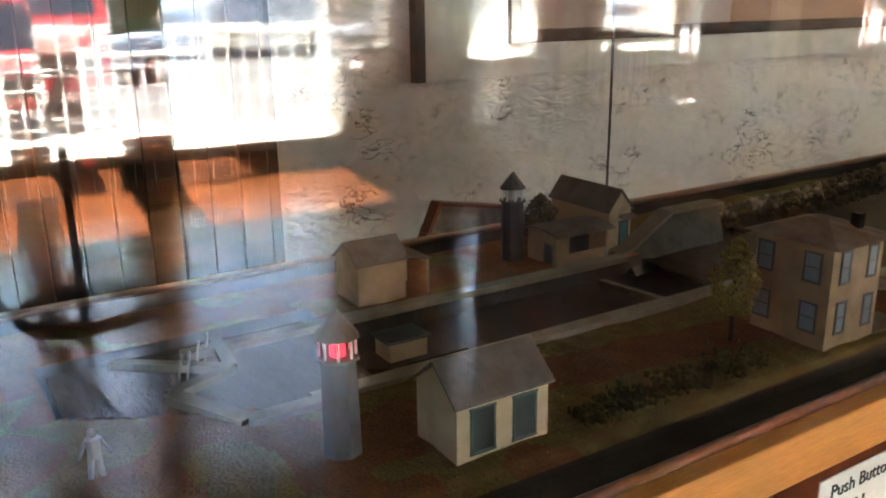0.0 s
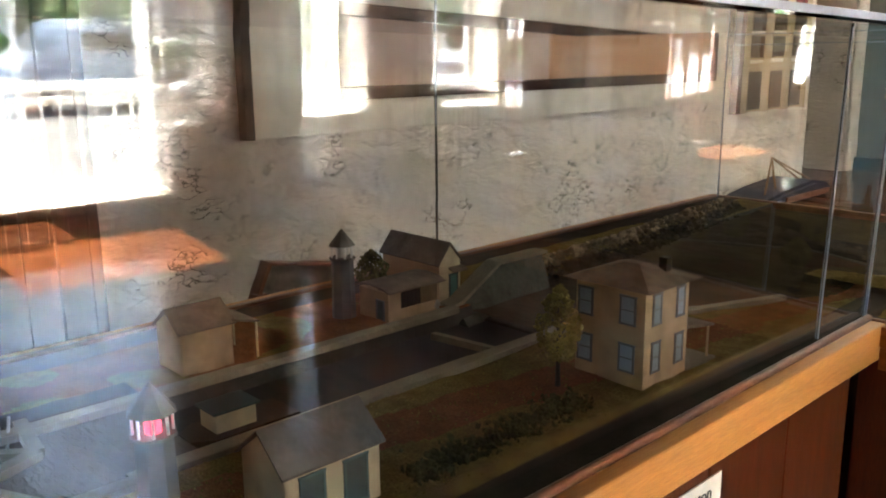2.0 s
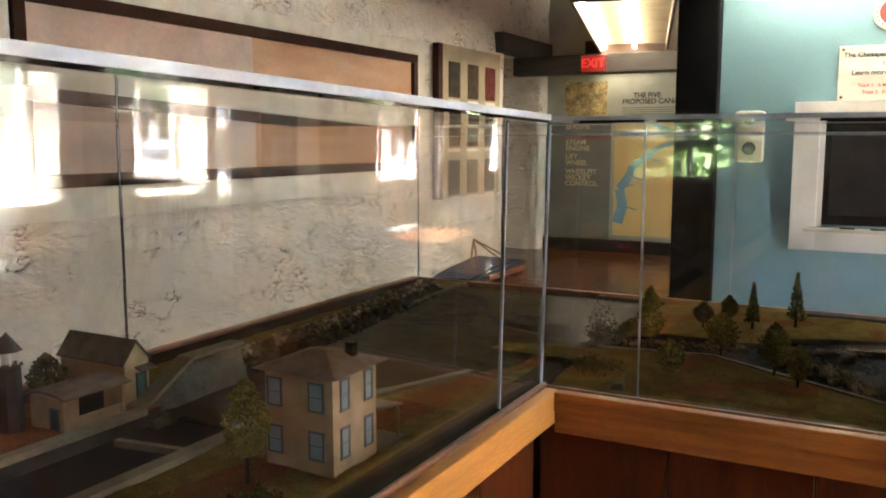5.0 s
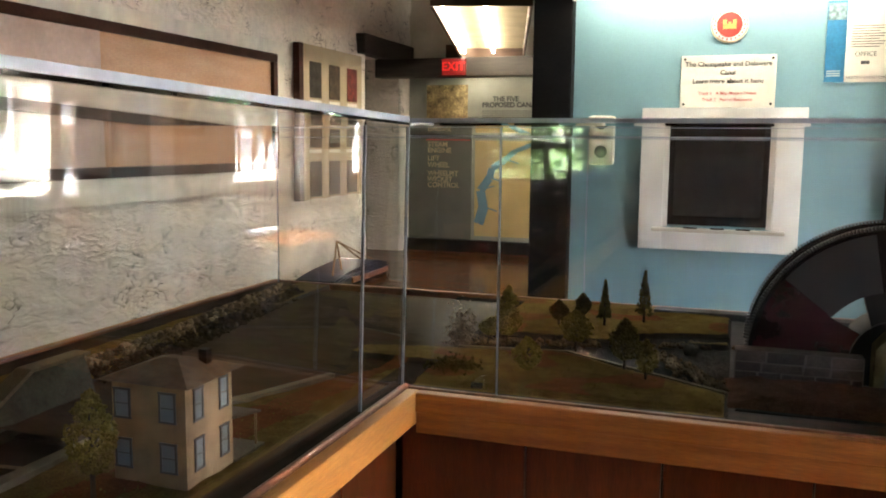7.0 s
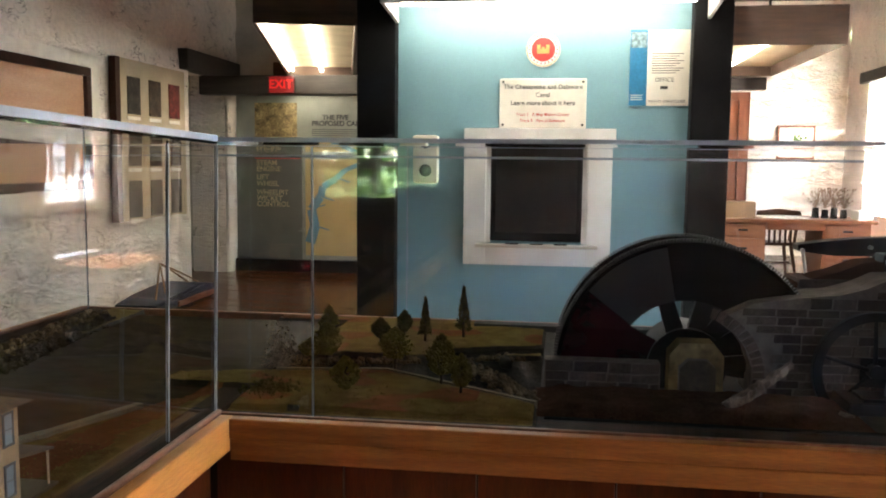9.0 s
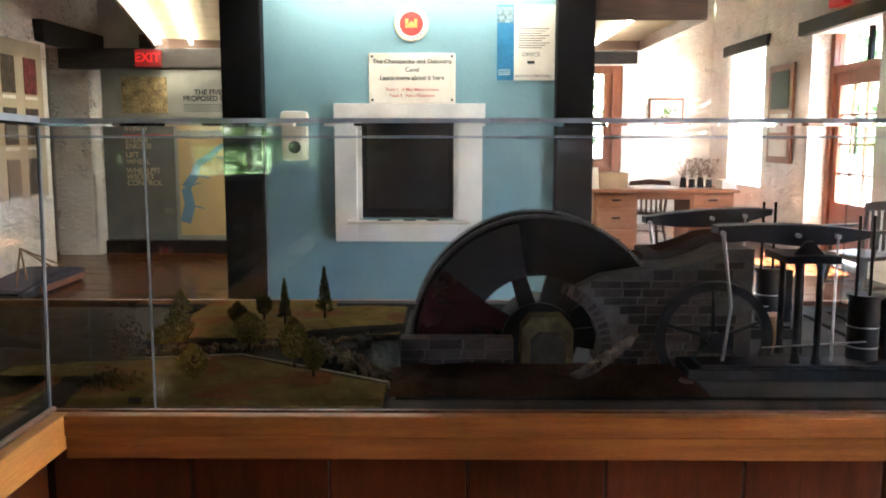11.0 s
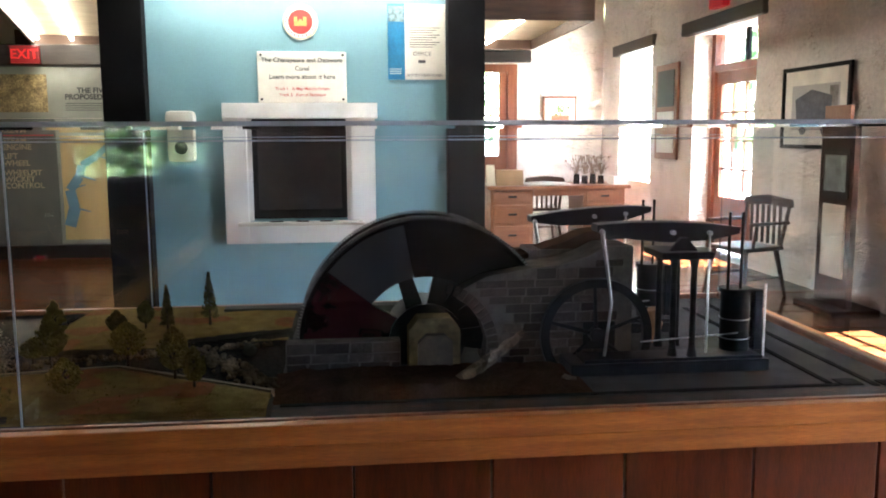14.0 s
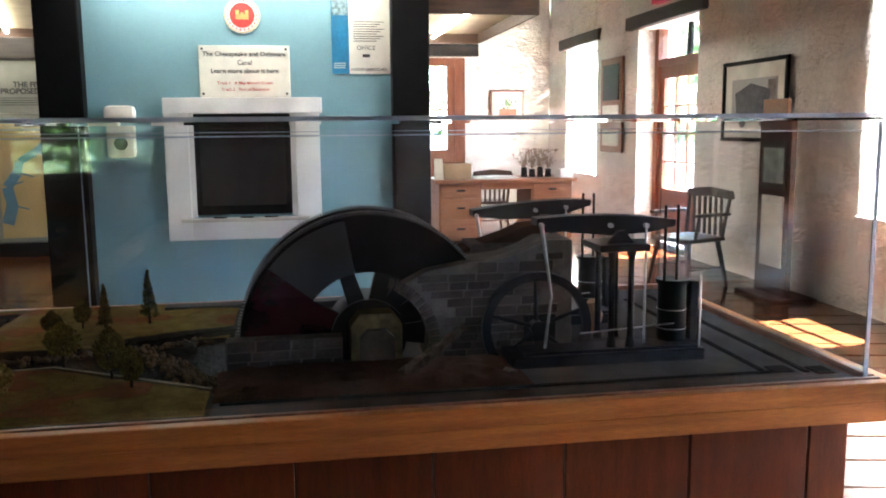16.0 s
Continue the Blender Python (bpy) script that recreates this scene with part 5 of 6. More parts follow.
def ring_sector(r0, r1, d0, d1, y0, y1, n=24):
    a = [radians(d0 + (d1 - d0) * k / n) for k in range(n + 1)]
    pts = [(WCX + r1 * math.cos(t), WCZ + r1 * math.sin(t)) for t in a] + [(WCX + r0 * math.cos(t), WCZ + r0 * math.sin(t)) for t in a[::-1]]
    bm = bmesh.new()
    f, b_ = [bm.verts.new((x, y0, z)) for x, z in pts], [bm.verts.new((x, y1, z)) for x, z in pts]
    m = len(pts)
    for i in range(n):
        j = m - 1 - i
        bm.faces.new((f[i], f[i + 1], f[j - 1], f[j]))
        bm.faces.new((b_[i + 1], b_[i], b_[j], b_[j - 1]))
    for i in range(m):
        bm.faces.new((f[(i + 1) % m], f[i], b_[i], b_[(i + 1) % m]))
    bmesh.ops.recalc_face_normals(bm, faces=bm.faces)
    return bm


LOW = -8
part("rim", ring_sector(0.318, WR - 0.006, LOW, 188, 2.515, 2.685, 60), MATTE, wheel)
for nm, d0, d1, m in (("side_panel", LOW, 100, MATTE), ("side_panel", 100.4, 142, GREYGLOSS), ("side_panel", 142.4, 188, MAROON)):
    part(nm, ring_sector(0.178, 0.3175, d0, d1, 2.522, 2.53, 24), m, wheel)
part("inner_panel", ring_sector(0.05, 0.1775, LOW, 79, 2.535, 2.54, 12), IRON, wheel)
part("inner_panel", ring_sector(0.05, 0.1775, 144, 188, 2.535, 2.54, 6), MAROON, wheel)
part("back_panel", ring_sector(0.16, 0.317, LOW, 188, 2.67, 2.678, 40), IRON, wheel)
for k, a in enumerate((8, 35, 56, 77, 107.5, 150, 172)):
    a = radians(a)
    d = Vector((math.cos(a), 0, math.sin(a)))
    c = Vector((WCX, 2.535, WCZ))
    n = Vector((-d.z, 0, d.x)) * 0.024
    p, q = c + d * 0.05, c + d * 0.215
    part("spoke", P([((p - n).x, (p - n).z), ((q - n * 0.8).x, (q - n * 0.8).z), ((q + n * 0.8).x, (q + n * 0.8).z), ((p + n).x, (p + n).z)], 2.526, 2.55, axis="y"), IRON if k < 5 else MAROON, wheel)
part("hub", C((WCX, 2.51, WCZ + 0.01), (WCX, 2.68, WCZ + 0.01), 0.098, n=32), IRON, wheel, smooth=True)
tooth = mesh_of("tooth", B(-0.0026, 0.0026, -0.005, 0.005, 0, 0.0095), WORN)
for y in (2.519, 2.681):
    for k in range(125):
        a = radians(2 + k * 176 / 124)
        ob = new("tooth", tooth)
        ob.parent = wheel
        ob.matrix_basis = Matrix.Translation(Vector((WCX + (WR - 0.008) * math.cos(a), y, WCZ + (WR - 0.008) * math.sin(a))) - Vector(wheel.location)) @ Matrix.Rotation(math.pi / 2 - a, 4, "Y")
axle = thing("axle_block", (1.625, 2.46, DZ), "chamfered golden stone axle block before the wheel hub", "block")
bm = P([(1.56, DZ), (1.69, DZ), (1.69, 0.855), (1.665, 0.885), (1.585, 0.885), (1.56, 0.855)], 2.44, 2.52, axis="y")
part("body", bm, GOLDSTONE, axle)
part("front_face", P([(1.582, DZ), (1.668, DZ), (1.668, 0.828), (1.648, 0.848), (1.602, 0.848), (1.582, 0.828)], 2.415, 2.44, axis="y"), mat("brown_stone", (0.10, 0.07, 0.04), 0.8, var=0.4, scale=22, fine=120, bump=0.3), axle)

WOODLOG = mat("weathered_log", (0.24, 0.17, 0.125), 0.85, var=0.5, scale=20, fine=90, bump=0.6, stretch=(3, 1, 3))
lg = thing("log", (1.76, 2.4, DZ), "weathered split log leaning on the pit base", "log")
bm = C((1.672, 2.285, DZ + 0.017), (1.85, 2.46, 0.835), 0.017, 0.010, n=14)
bmesh.ops.subdivide_edges(bm, edges=[e for e in bm.edges if e.calc_length() > 0.05], cuts=16)
for v in bm.verts:
    v.co += Vector((noise.noise(v.co * 70), noise.noise(v.co * 70 + Vector((3, 0, 0))), noise.noise(v.co * 70 + Vector((0, 3, 0))))) * 0.007
part("trunk", bm, WOODLOG, lg)
pl = solo("plank", P([(1.85, 2.42), (1.868, 2.43), (1.95, 2.29), (1.925, 2.28)], DZ + 0.004, DZ + 0.014), WOODLOG, "short grey weathered model plank", "plank", base=(1.9, 2.35, DZ))
bm = bmesh.new()
bmesh.ops.create_icosphere(bm, subdivisions=3, radius=0.019, matrix=Matrix.Translation((1.143, 2.655, 0.765)))
for v in bm.verts:
    v.co += Vector((0, 0, 0.004)) * noise.noise(v.co * 60)
solo("domed_stone", bm, mat("pale_dome", (0.12, 0.11, 0.09), 0.2, var=0.3, scale=30, fine=150, bump=0.2), "dark glossy rounded stone on the model river island", "stone", base=(1.143, 2.64, 0.765), smooth=True)


def beam_engine(dx, dy, tilt, name_label, front=True):
    """A rocking beam on a column stand between flywheel and cylinder."""
    e = thing("beam_engine", (2.2 + dx, 2.42 + dy, DZ), name_label, "engine", "beam engines")
    X, Y = dx, dy
    part("bed", B(1.95 + X, 2.455 + X, 2.335 + Y, (2.46 if front else 2.50) + Y, DZ, DZ + 0.03, bevel=0.004), IRON, e)
    part("bed_plinth", B(1.985 + X, 2.44 + X, 2.345 + Y, (2.428 if front else 2.49) + Y, DZ + 0.03, DZ + 0.038), IRON, e)
    z0, zt = DZ + 0.038, 1.035
    for cx, cy in ((2.215, 2.37), (2.262, 2.36), (2.215, 2.47), (2.262, 2.47)):
        bm = C((cx + X, cy + Y, z0), (cx + X, cy + Y, z0 + 0.025), 0.013, 0.009, n=16)
        cyl(bm, (cx + X, cy + Y, z0 + 0.025), (cx + X, cy + Y, zt - 0.02), 0.0085, 0.0075, n=16)
        cyl(bm, (cx + X, cy + Y, zt - 0.02), (cx + X, cy + Y, zt), 0.0085, 0.013, n=16)
        part("column", bm, IRON, e, smooth=True)
    part("entablature", B(2.175 + X, 2.305 + X, 2.345 + Y, 2.49 + Y, zt, zt + 0.018, bevel=0.003), IRON, e)
    part("bearing", P([(2.205 + X, zt + 0.018), (2.275 + X, zt + 0.018), (2.25 + X, 1.085), (2.23 + X, 1.085)], 2.375 + Y, 2.385 + Y, axis="y"), IRON, e)
    pc = Vector((2.215 + X, 2.42 + Y, 1.098))
    c, s = math.cos(radians(tilt)), math.sin(radians(tilt))
    raw = [(-0.19, -0.002), (-0.1, -0.019), (0, -0.026), (0.1, -0.019), (0.175, -0.002), (0.178, 0.014), (0.1, 0.022), (0, 0.025), (-0.1, 0.023), (-0.19, 0.016)]
    part("rocking_beam", P([(pc.x + a * c - b * s, pc.z + a * s + b * c) for a, b in raw], 2.392 + Y, 2.448 + Y, axis="y"), IRON, e)

    def on_beam(a):
        return Vector((pc.x + a * c, 2.385 + Y, pc.z + a * s))
    for a in (-0.18, 0.095, 0.0):
        p = on_beam(a)
        part("pin", C((p.x, p.y - 0.006, p.z), (p.x, p.y + 0.01, p.z), 0.006, n=12), STEEL, e, smooth=True)
    p = on_beam(-0.18)
    rod = C((p.x, p.y, p.z), (2.062 + X, p.y, 0.925), 0.0055, 0.0035, n=10)
    cyl(rod, (2.062 + X, p.y, 0.925), (2.045 + X, p.y, DZ + 0.03), 0.0035, 0.0045, n=10)
    part("connecting_rod", rod, STEEL, e, smooth=True)
    q = on_beam(0.095)
    part("pump_rod", C((q.x, q.y, q.z), (q.x, q.y, z0), 0.003, n=10), STEEL, e, smooth=True)
    part("cylinder", C((2.40 + X, 2.42 + Y, z0), (2.40 + X, 2.42 + Y, 0.94), 0.037, n=32), IRON, e, smooth=True)
    part("cylinder_cap", C((2.40 + X, 2.42 + Y, 0.94), (2.40 + X, 2.42 + Y, 0.95), 0.043, n=32), IRON, e, smooth=True)
    for zb in (0.82, 0.87):
        part("band", C((2.40 + X, 2.42 + Y, zb), (2.40 + X, 2.42 + Y, zb + 0.0025), 0.0385, n=32), STEEL, e, smooth=True)
    part("valve_chest", B(2.44 + X, 2.462 + X, 2.395 + Y, 2.425 + Y, z0, 0.945, bevel=0.003), IRON, e)
    part("valve_rod", C((2.47 + X, 2.40 + Y, z0 - 0.03), (2.47 + X, 2.40 + Y, 0.96), 0.0028, n=8), STEEL, e, smooth=True)
    for xx in (2.368, 2.402):
        part("guide_rod", C((xx + X, 2.40 + Y, 0.945), (xx + X, 2.40 + Y, 1.145), 0.004, n=10), IRON, e, smooth=True)
    bm = C((2.13 + X, 2.36 + Y, 0.83), (2.38 + X, 2.36 + Y, 0.845), 0.002, n=8)
    part("valve_link", bm, STEEL, e, smooth=True)
    if front:
        fx, fz, r = 2.04, 0.832, 0.145
        bm = bmesh.new()
        n = 56
        ringv = []
        for i in range(n):
            a = 2 * math.pi * i / n
            ringv.append([bm.verts.new((fx + rr * math.cos(a), yy, fz + rr * math.sin(a))) for rr, yy in ((r, 2.432), (r, 2.452), (r - 0.022, 2.452), (r - 0.022, 2.432))])
        for i in range(n):
            A, D = ringv[i], ringv[(i + 1) % n]
            for k in range(4):
                bm.faces.new((A[k], A[(k + 1) % 4], D[(k + 1) % 4], D[k]))
        bmesh.ops.recalc_face_normals(bm, faces=bm.faces)
        for v in list(bm.verts):
            if v.co.z < DZ + 0.002:
                v.co.z = DZ + 0.002
        fw = part("flywheel", bm, IRON, e, smooth=True)
        for k in range(5):
            a = radians(20 + 72 * k)
            end = Vector((fx + (r - 0.01) * math.cos(a), 2.442, max(DZ + 0.01, fz + (r - 0.01) * math.sin(a))))
            part("spoke", C((fx, 2.442, fz), end, 0.006, 0.0045, n=8), IRON, fw)
        part("flywheel_hub", C((fx, 2.425, fz), (fx, 2.462, fz), 0.018, n=20), IRON, fw, smooth=True)
        part("crank_block", B(fx - 0.03, fx + 0.055, 2.456, 2.461, DZ + 0.038, fz + 0.03, bevel=0.004), IRON, e)
    return e


beam_engine(0.0, 0.0, -1.5, "black model beam engine with flywheel, cylinder and steel rods")
beam_engine(-0.075, 0.43, 4, "second black model beam engine behind the masonry wall", front=False)
fig = bmesh.new()
cyl(fig, (2.27, 2.66, DZ), (2.28, 2.66, 0.80), 0.014, 0.018, n=10)
cyl(fig, (2.28, 2.66, 0.80), (2.262, 2.65, 0.85), 0.02, 0.015, n=10)
solo("figurine", fig, MAPWOOD, "small brown bent figurine beside the model engine", "figurine", "figurines", base=(2.27, 2.66, DZ), smooth=True)

# ---- things on the walls and in the room ----
# blue wall: television recess, sign, seal, poster, telephone
tv = thing("television_cabinet", (1.15, 5.15, 0.745), "white wooden surround with a dark built-in television", "television")
for a in ((0.735, 0.86, 0.745, 1.50), (1.425, 1.56, 0.745, 1.50)):
    part("frame_board", B(a[0], a[1], 5.13, 5.199, a[2], a[3], bevel=0.004), WHITE, tv)
part("frame_board", B(0.86, 1.425, 5.13, 5.199, 0.745, 0.845, bevel=0.004), WHITE, tv)
part("head_board", B(0.735, 1.575, 5.115, 5.199, 1.43, 1.515, bevel=0.004), WHITE, tv)
part("inner_frame", box(B(0.86, 0.885, 5.15, 5.199, 0.87, 1.43), 1.40, 1.425, 5.15, 5.199, 0.87, 1.43), WHITE, tv)
part("television_body", B(0.885, 1.40, 5.16, 5.199, 0.88, 1.43, bevel=0.006), BLACK, tv)
part("screen", B(0.915, 1.37, 5.155, 5.161, 0.93, 1.39, bevel=0.002), TVGLASS, tv, "dark curved screen")
part("shelf", B(0.81, 1.49, 5.05, 5.13, 0.85, 0.868, bevel=0.003), CREAM, tv)
for x in (0.98, 1.12, 1.25):
    part("remote_button", B(x, x + 0.07, 5.07, 5.09, 0.868, 0.876, bevel=0.002), BLACK, tv)

sg = thing("sign_board", (1.165, 5.19, 1.52), "white wall sign with black and red lettering and corner screws", "sign")
part("panel", B(0.925, 1.41, 5.185, 5.199, 1.517, 1.795, bevel=0.006), PAPER, sg)
for x in (0.945, 1.39):
    for z in (1.537, 1.776):
        part("screw", C((x, 5.181, z), (x, 5.187, z), 0.007, n=12), BLACK, sg)
for body, size, z, m in (("The Chesapeake and Delaware", 0.035, 1.748, INK), ("Canal", 0.035, 1.703, INK), ("Learn more about it here", 0.035, 1.658, INK), ("Track 1   A Map Makers Dream", 0.023, 1.594, REDINK), ("Track 2   Port of Baltimore", 0.023, 1.560, REDINK)):
    lettering("line_of_text", body, size, (1.168, 5.184, z), 0, m, sg, bold=0.012)

seal = thing("round_seal", (1.165, 5.19, 1.95), "round red and white seal with a gold castle shape", "sign")
part("disc", C((1.165, 5.199, 1.953), (1.165, 5.187, 1.953), 0.095, n=48), WHITE, seal)
part("gold_ring", C((1.165, 5.188, 1.953), (1.165, 5.185, 1.953), 0.093, n=48), mat("gold_paint", (0.62, 0.42, 0.12), 0.4, bump=0), seal)
part("white_ring", C((1.165, 5.186, 1.953), (1.165, 5.183, 1.953), 0.088, n=48), WHITE, seal)
part("red_disc", C((1.165, 5.184, 1.953), (1.165, 5.181, 1.953), 0.066, n=48), REDINK, seal)
for a in ((-0.034, 0.034, -0.022, 0.004), (-0.034, -0.016, 0.004, 0.026), (0.016, 0.034, 0.004, 0.026), (-0.008, 0.008, 0.004, 0.014)):
    part("castle_block", B(1.165 + a[0], 1.165 + a[1], 5.1785, 5.1815, 1.953 + a[2], 1.953 + a[3]), MATS["gold_paint"], seal)
for k in range(22):
    a = 2 * math.pi * k / 22
    part("rim_mark", B(1.165 + 0.077 * math.cos(a) - 0.004, 1.165 + 0.077 * math.cos(a) + 0.004, 5.1815, 5.1835, 1.953 + 0.077 * math.sin(a) - 0.005, 1.953 + 0.077 * math.sin(a) + 0.005), REDINK, seal)

po = thing("poster", (1.8, 5.19, 1.65), "cream notice with a blue strip and handwriting", "poster")
part("sheet", B(1.64, 1.962, 5.193, 5.199, 1.645, 2.055), PAPER, po)
part("blue_strip", B(1.64, 1.735, 5.19, 5.193, 1.645, 2.055), mat("poster_blue", (0.03, 0.22, 0.42), 0.4, bump=0), po)
part("photo", B(1.645, 1.73, 5.187, 5.19, 1.96, 2.045), mat("poster_photo", (0.3, 0.45, 0.5), 0.4, var=0.6, scale=40, bump=0), po)
for k in range(9):
    part("line_of_text", B(1.76, 1.93 - 0.02 * (k % 3), 5.1915, 5.193, 1.925 - 0.013 * k, 1.929 - 0.013 * k), INK, po)
for k in range(3):
    part("line_of_text", B(1.65, 1.715, 5.1885, 5.19, 1.70 - 0.012 * k, 1.704 - 0.012 * k), PAPER, po)
lettering("handwriting", "OFFICE", 0.032, (1.83, 5.19, 1.785), 0, INK, po)
part("handwriting", B(1.81, 1.85, 5.1915, 5.193, 1.735, 1.752), INK, po)
lettering("handwriting", "NOTIFY DISPATCHER", 0.021, (1.845, 5.19, 1.668), 0, INK, po)

ph = thing("wall_speaker_unit", (0.51, 5.17, 1.2), "cream plastic wall unit with a dark oval grille", "wall unit")
bm = B(0.44, 0.585, 5.12, 5.199, 1.20, 1.47, bevel=0.025)
part("body", bm, CREAM, ph, smooth=True)
part("grille", C((0.515, 5.116, 1.275), (0.515, 5.125, 1.275), 0.035, n=24), BLACK, ph)
part("top_cover", B(0.435, 0.59, 5.10, 5.199, 1.38, 1.475, bevel=0.03), PAPER, ph, smooth=True)

# exhibit panels at the passage's end
GREYPANEL = mat("exhibit_grey", (0.26, 0.27, 0.24), 0.6, var=0.08, scale=3, fine=60, bump=0.02)
DARKPANEL = mat("exhibit_dark", (0.10, 0.105, 0.095), 0.5, var=0.1, scale=3, fine=60, bump=0.02)
MAPPAPER = mat("map_paper", (0.50, 0.36, 0.16), 0.6, var=0.2, scale=5, fine=40, bump=0, color2=(0.42, 0.30, 0.13))
ENGRAVE = mat("engraving", (0.55, 0.42, 0.20), 0.6, var=0.8, scale=14, fine=70, bump=0, color2=(0.16, 0.11, 0.05))
ex = thing("exhibit_panel", (-1.8, 10.18, 0), "grey exhibit panel with engraving, title and lettering", "exhibit panel")
part("upper_panel", B(-2.59, -0.3, 10.16, 10.199, 1.535, 2.2), GREYPANEL, ex)
part("lower_panel", B(-2.59, -1.78, 10.15, 10.199, 0.15, 1.53), DARKPANEL, ex)
part("side_panel", B(-1.775, -0.3, 10.15, 10.199, 0.15, 1.53), GREYPANEL, ex)
part("plinth", B(-2.59, -0.3, 10.08, 10.199, 0, 0.145), BLACK, ex)
part("engraving", B(-2.36, -1.84, 10.15, 10.159, 1.60, 2.005), ENGRAVE, ex)
part("red_line", B(-2.36, -1.80, 10.145, 10.149, 1.345, 1.357), REDINK, ex)
lettering("title", "THE FIVE", 0.08, (-1.53, 10.155, 1.832), 0, INK, ex, align="LEFT", bold=0.03)
lettering("title", "PROPOSED CANALS", 0.08, (-1.66, 10.155, 1.762), 0, INK, ex, align="LEFT", bold=0.03)
for k in range(4):
    part("line_of_text", B(-1.66, -1.05, 10.157, 10.159, 1.69 - 0.024 * k, 1.697 - 0.024 * k), INK, ex)
for word, z in (("STEAM", 1.295), ("ENGINE", 1.222), ("LIFT", 1.125), ("WHEEL", 1.048), ("WHEELPIT", 0.943), ("WICKET", 0.873), ("CONTROL", 0.803)):
    lettering("lettering", word, 0.085, (-2.34, 10.146, z), 0, DIMCREAM, ex, align="LEFT", bold=0.02)
part("map_sheet", B(-1.735, -0.75, 10.14, 10.149, 0.2, 1.345), MAPPAPER, ex)
RIVER = mat("map_blue", (0.10, 0.22, 0.32), 0.6, var=0.1, bump=0)
path = [(-1.68, 0.35), (-1.62, 0.55), (-1.66, 0.75), (-1.55, 0.9), (-1.52, 1.02), (-1.36, 1.12), (-1.25, 1.22), (-1.05, 1.3)]
for k in range(len(path) - 1):
    (x0, z0), (x1, z1) = path[k], path[k + 1]
    n = Vector((-(z1 - z0), x1 - x0)).normalized() * (0.062 - 0.006 * k)
    part("river", P([(x0 - n.x, z0 - n.y), (x0 + n.x, z0 + n.y), (x1 + n.x, z1 + n.y), (x1 - n.x, z1 - n.y)], 10.1345 + 0.0006 * k, 10.1395, axis="y"), RIVER, ex)
    part("creek", P([(x1, z1), (x1 + 0.17, z1 - 0.05 + 0.1 * (k % 2)), (x1 + 0.17, z1 - 0.035 + 0.1 * (k % 2)), (x1, z1 + 0.02)], 10.1305, 10.1335, axis="y"), RIVER, ex)

# west wall: long map, photo board
mp = thing("wall_map", (WX + 0.05, 4.9, 0.91), "long brown wall map in a dark frame on cream board", "map")
part("backing_board", B(WX + 0.022, WX + 0.07, 2.47, 7.0, 0.91, 2.16, bevel=0.004), PAPER, mp)
part("map_sheet", B(WX + 0.07, WX + 0.078, 3.05, 6.75, 1.14, 1.99), MAPWOOD, mp)
part("pale_sheet", B(WX + 0.079, WX + 0.083, 3.06, 4.7, 1.15, 1.98), mat("pink_map", (0.55, 0.40, 0.34), 0.5, var=0.15, scale=3, fine=30, bump=0), mp)
for a in ((2.98, 6.83, 1.98, 2.05), (2.98, 6.83, 1.08, 1.15), (2.98, 3.05, 1.15, 1.98), (6.76, 6.83, 1.15, 1.98)):
    part("frame_rail", B(WX + 0.07, WX + 0.105, *a, bevel=0.006), mat("map_frame", (0.05, 0.016, 0.009), 0.6, spec=0.15, var=0.3, scale=6, fine=60) if "map_frame" not in MATS else MATS["map_frame"], mp)
part("end_strip", B(WX + 0.02, WX + 0.09, 2.42, 2.468, 0.91, 2.16), BLACK, mp)
pb = thing("photo_board", (WX + 0.05, 8.0, 0.77), "cream board with rows of framed historic photographs", "picture")
part("board", B(WX + 0.03, WX + 0.08, 7.32, 8.6, 0.77, 2.2, bevel=0.004), DIMCREAM, pb)
part("side_strip", B(WX + 0.02, WX + 0.085, 7.24, 7.318, 0.77, 2.2), MATS["map_frame"], pb)
photos = [mat("old_photo", (0.075, 0.06, 0.045), 0.85, var=0.7, scale=12, fine=60, bump=0), mat("sepia_photo", (0.11, 0.07, 0.042), 0.85, var=0.6, scale=12, fine=60, bump=0), mat("red_photo", (0.26, 0.04, 0.035), 0.8, var=0.7, scale=10, fine=60, bump=0)]
for r in range(3):
    for k in range(3):
        y0, z0 = 7.44 + 0.4 * k, 1.72 - 0.46 * r
        f = part("photo", B(WX + 0.08, WX + 0.086, y0, y0 + 0.23, z0, z0 + 0.33), photos[2 if (k, r) == (2, 0) else (k + r) % 2], pb)
        part("caption", B(WX + 0.08, WX + 0.084, y0, y0 + 0.23, z0 - 0.05, z0 - 0.02), PAPER, pb)

# canvas and ropes on the floor beside the west wall
cb = thing("canvas_boat", (-2.1, 7.6, 0), "low blue and red canvas-covered boat model with ropes", "boat")
bm = P([(7.1, 0), (8.3, 0), (8.35, 0.1), (8.0, 0.16), (7.4, 0.12), (7.05, 0.07)], -2.52, -2.08, axis="x")
bmesh.ops.bevel(bm, geom=bm.edges[:], offset=0.03, segments=2, affect="EDGES")
part("canvas", bm, mat("blue_canvas", (0.035, 0.042, 0.09), 0.8, var=0.4, scale=6, fine=60, bump=0.3), cb, smooth=True)
part("red_band", B(-2.08, -2.065, 7.4, 8.25, 0.02, 0.07, bevel=0.004), REDWOOD, cb)
for y0 in (7.25, 7.45, 8.05, 8.25):
    part("rope", C((-2.2, y0, 0.1), (-2.4, 7.75, 0.36), 0.008, n=8), mat("rope", (0.35, 0.2, 0.1), 0.9) if "rope" not in MATS else MATS["rope"], cb)

# a glazed frame leaning behind the case
lf = thing("leaning_frame", (-0.6, 1.4, 0), "wooden framed glass panel leaning behind the table", "frame")
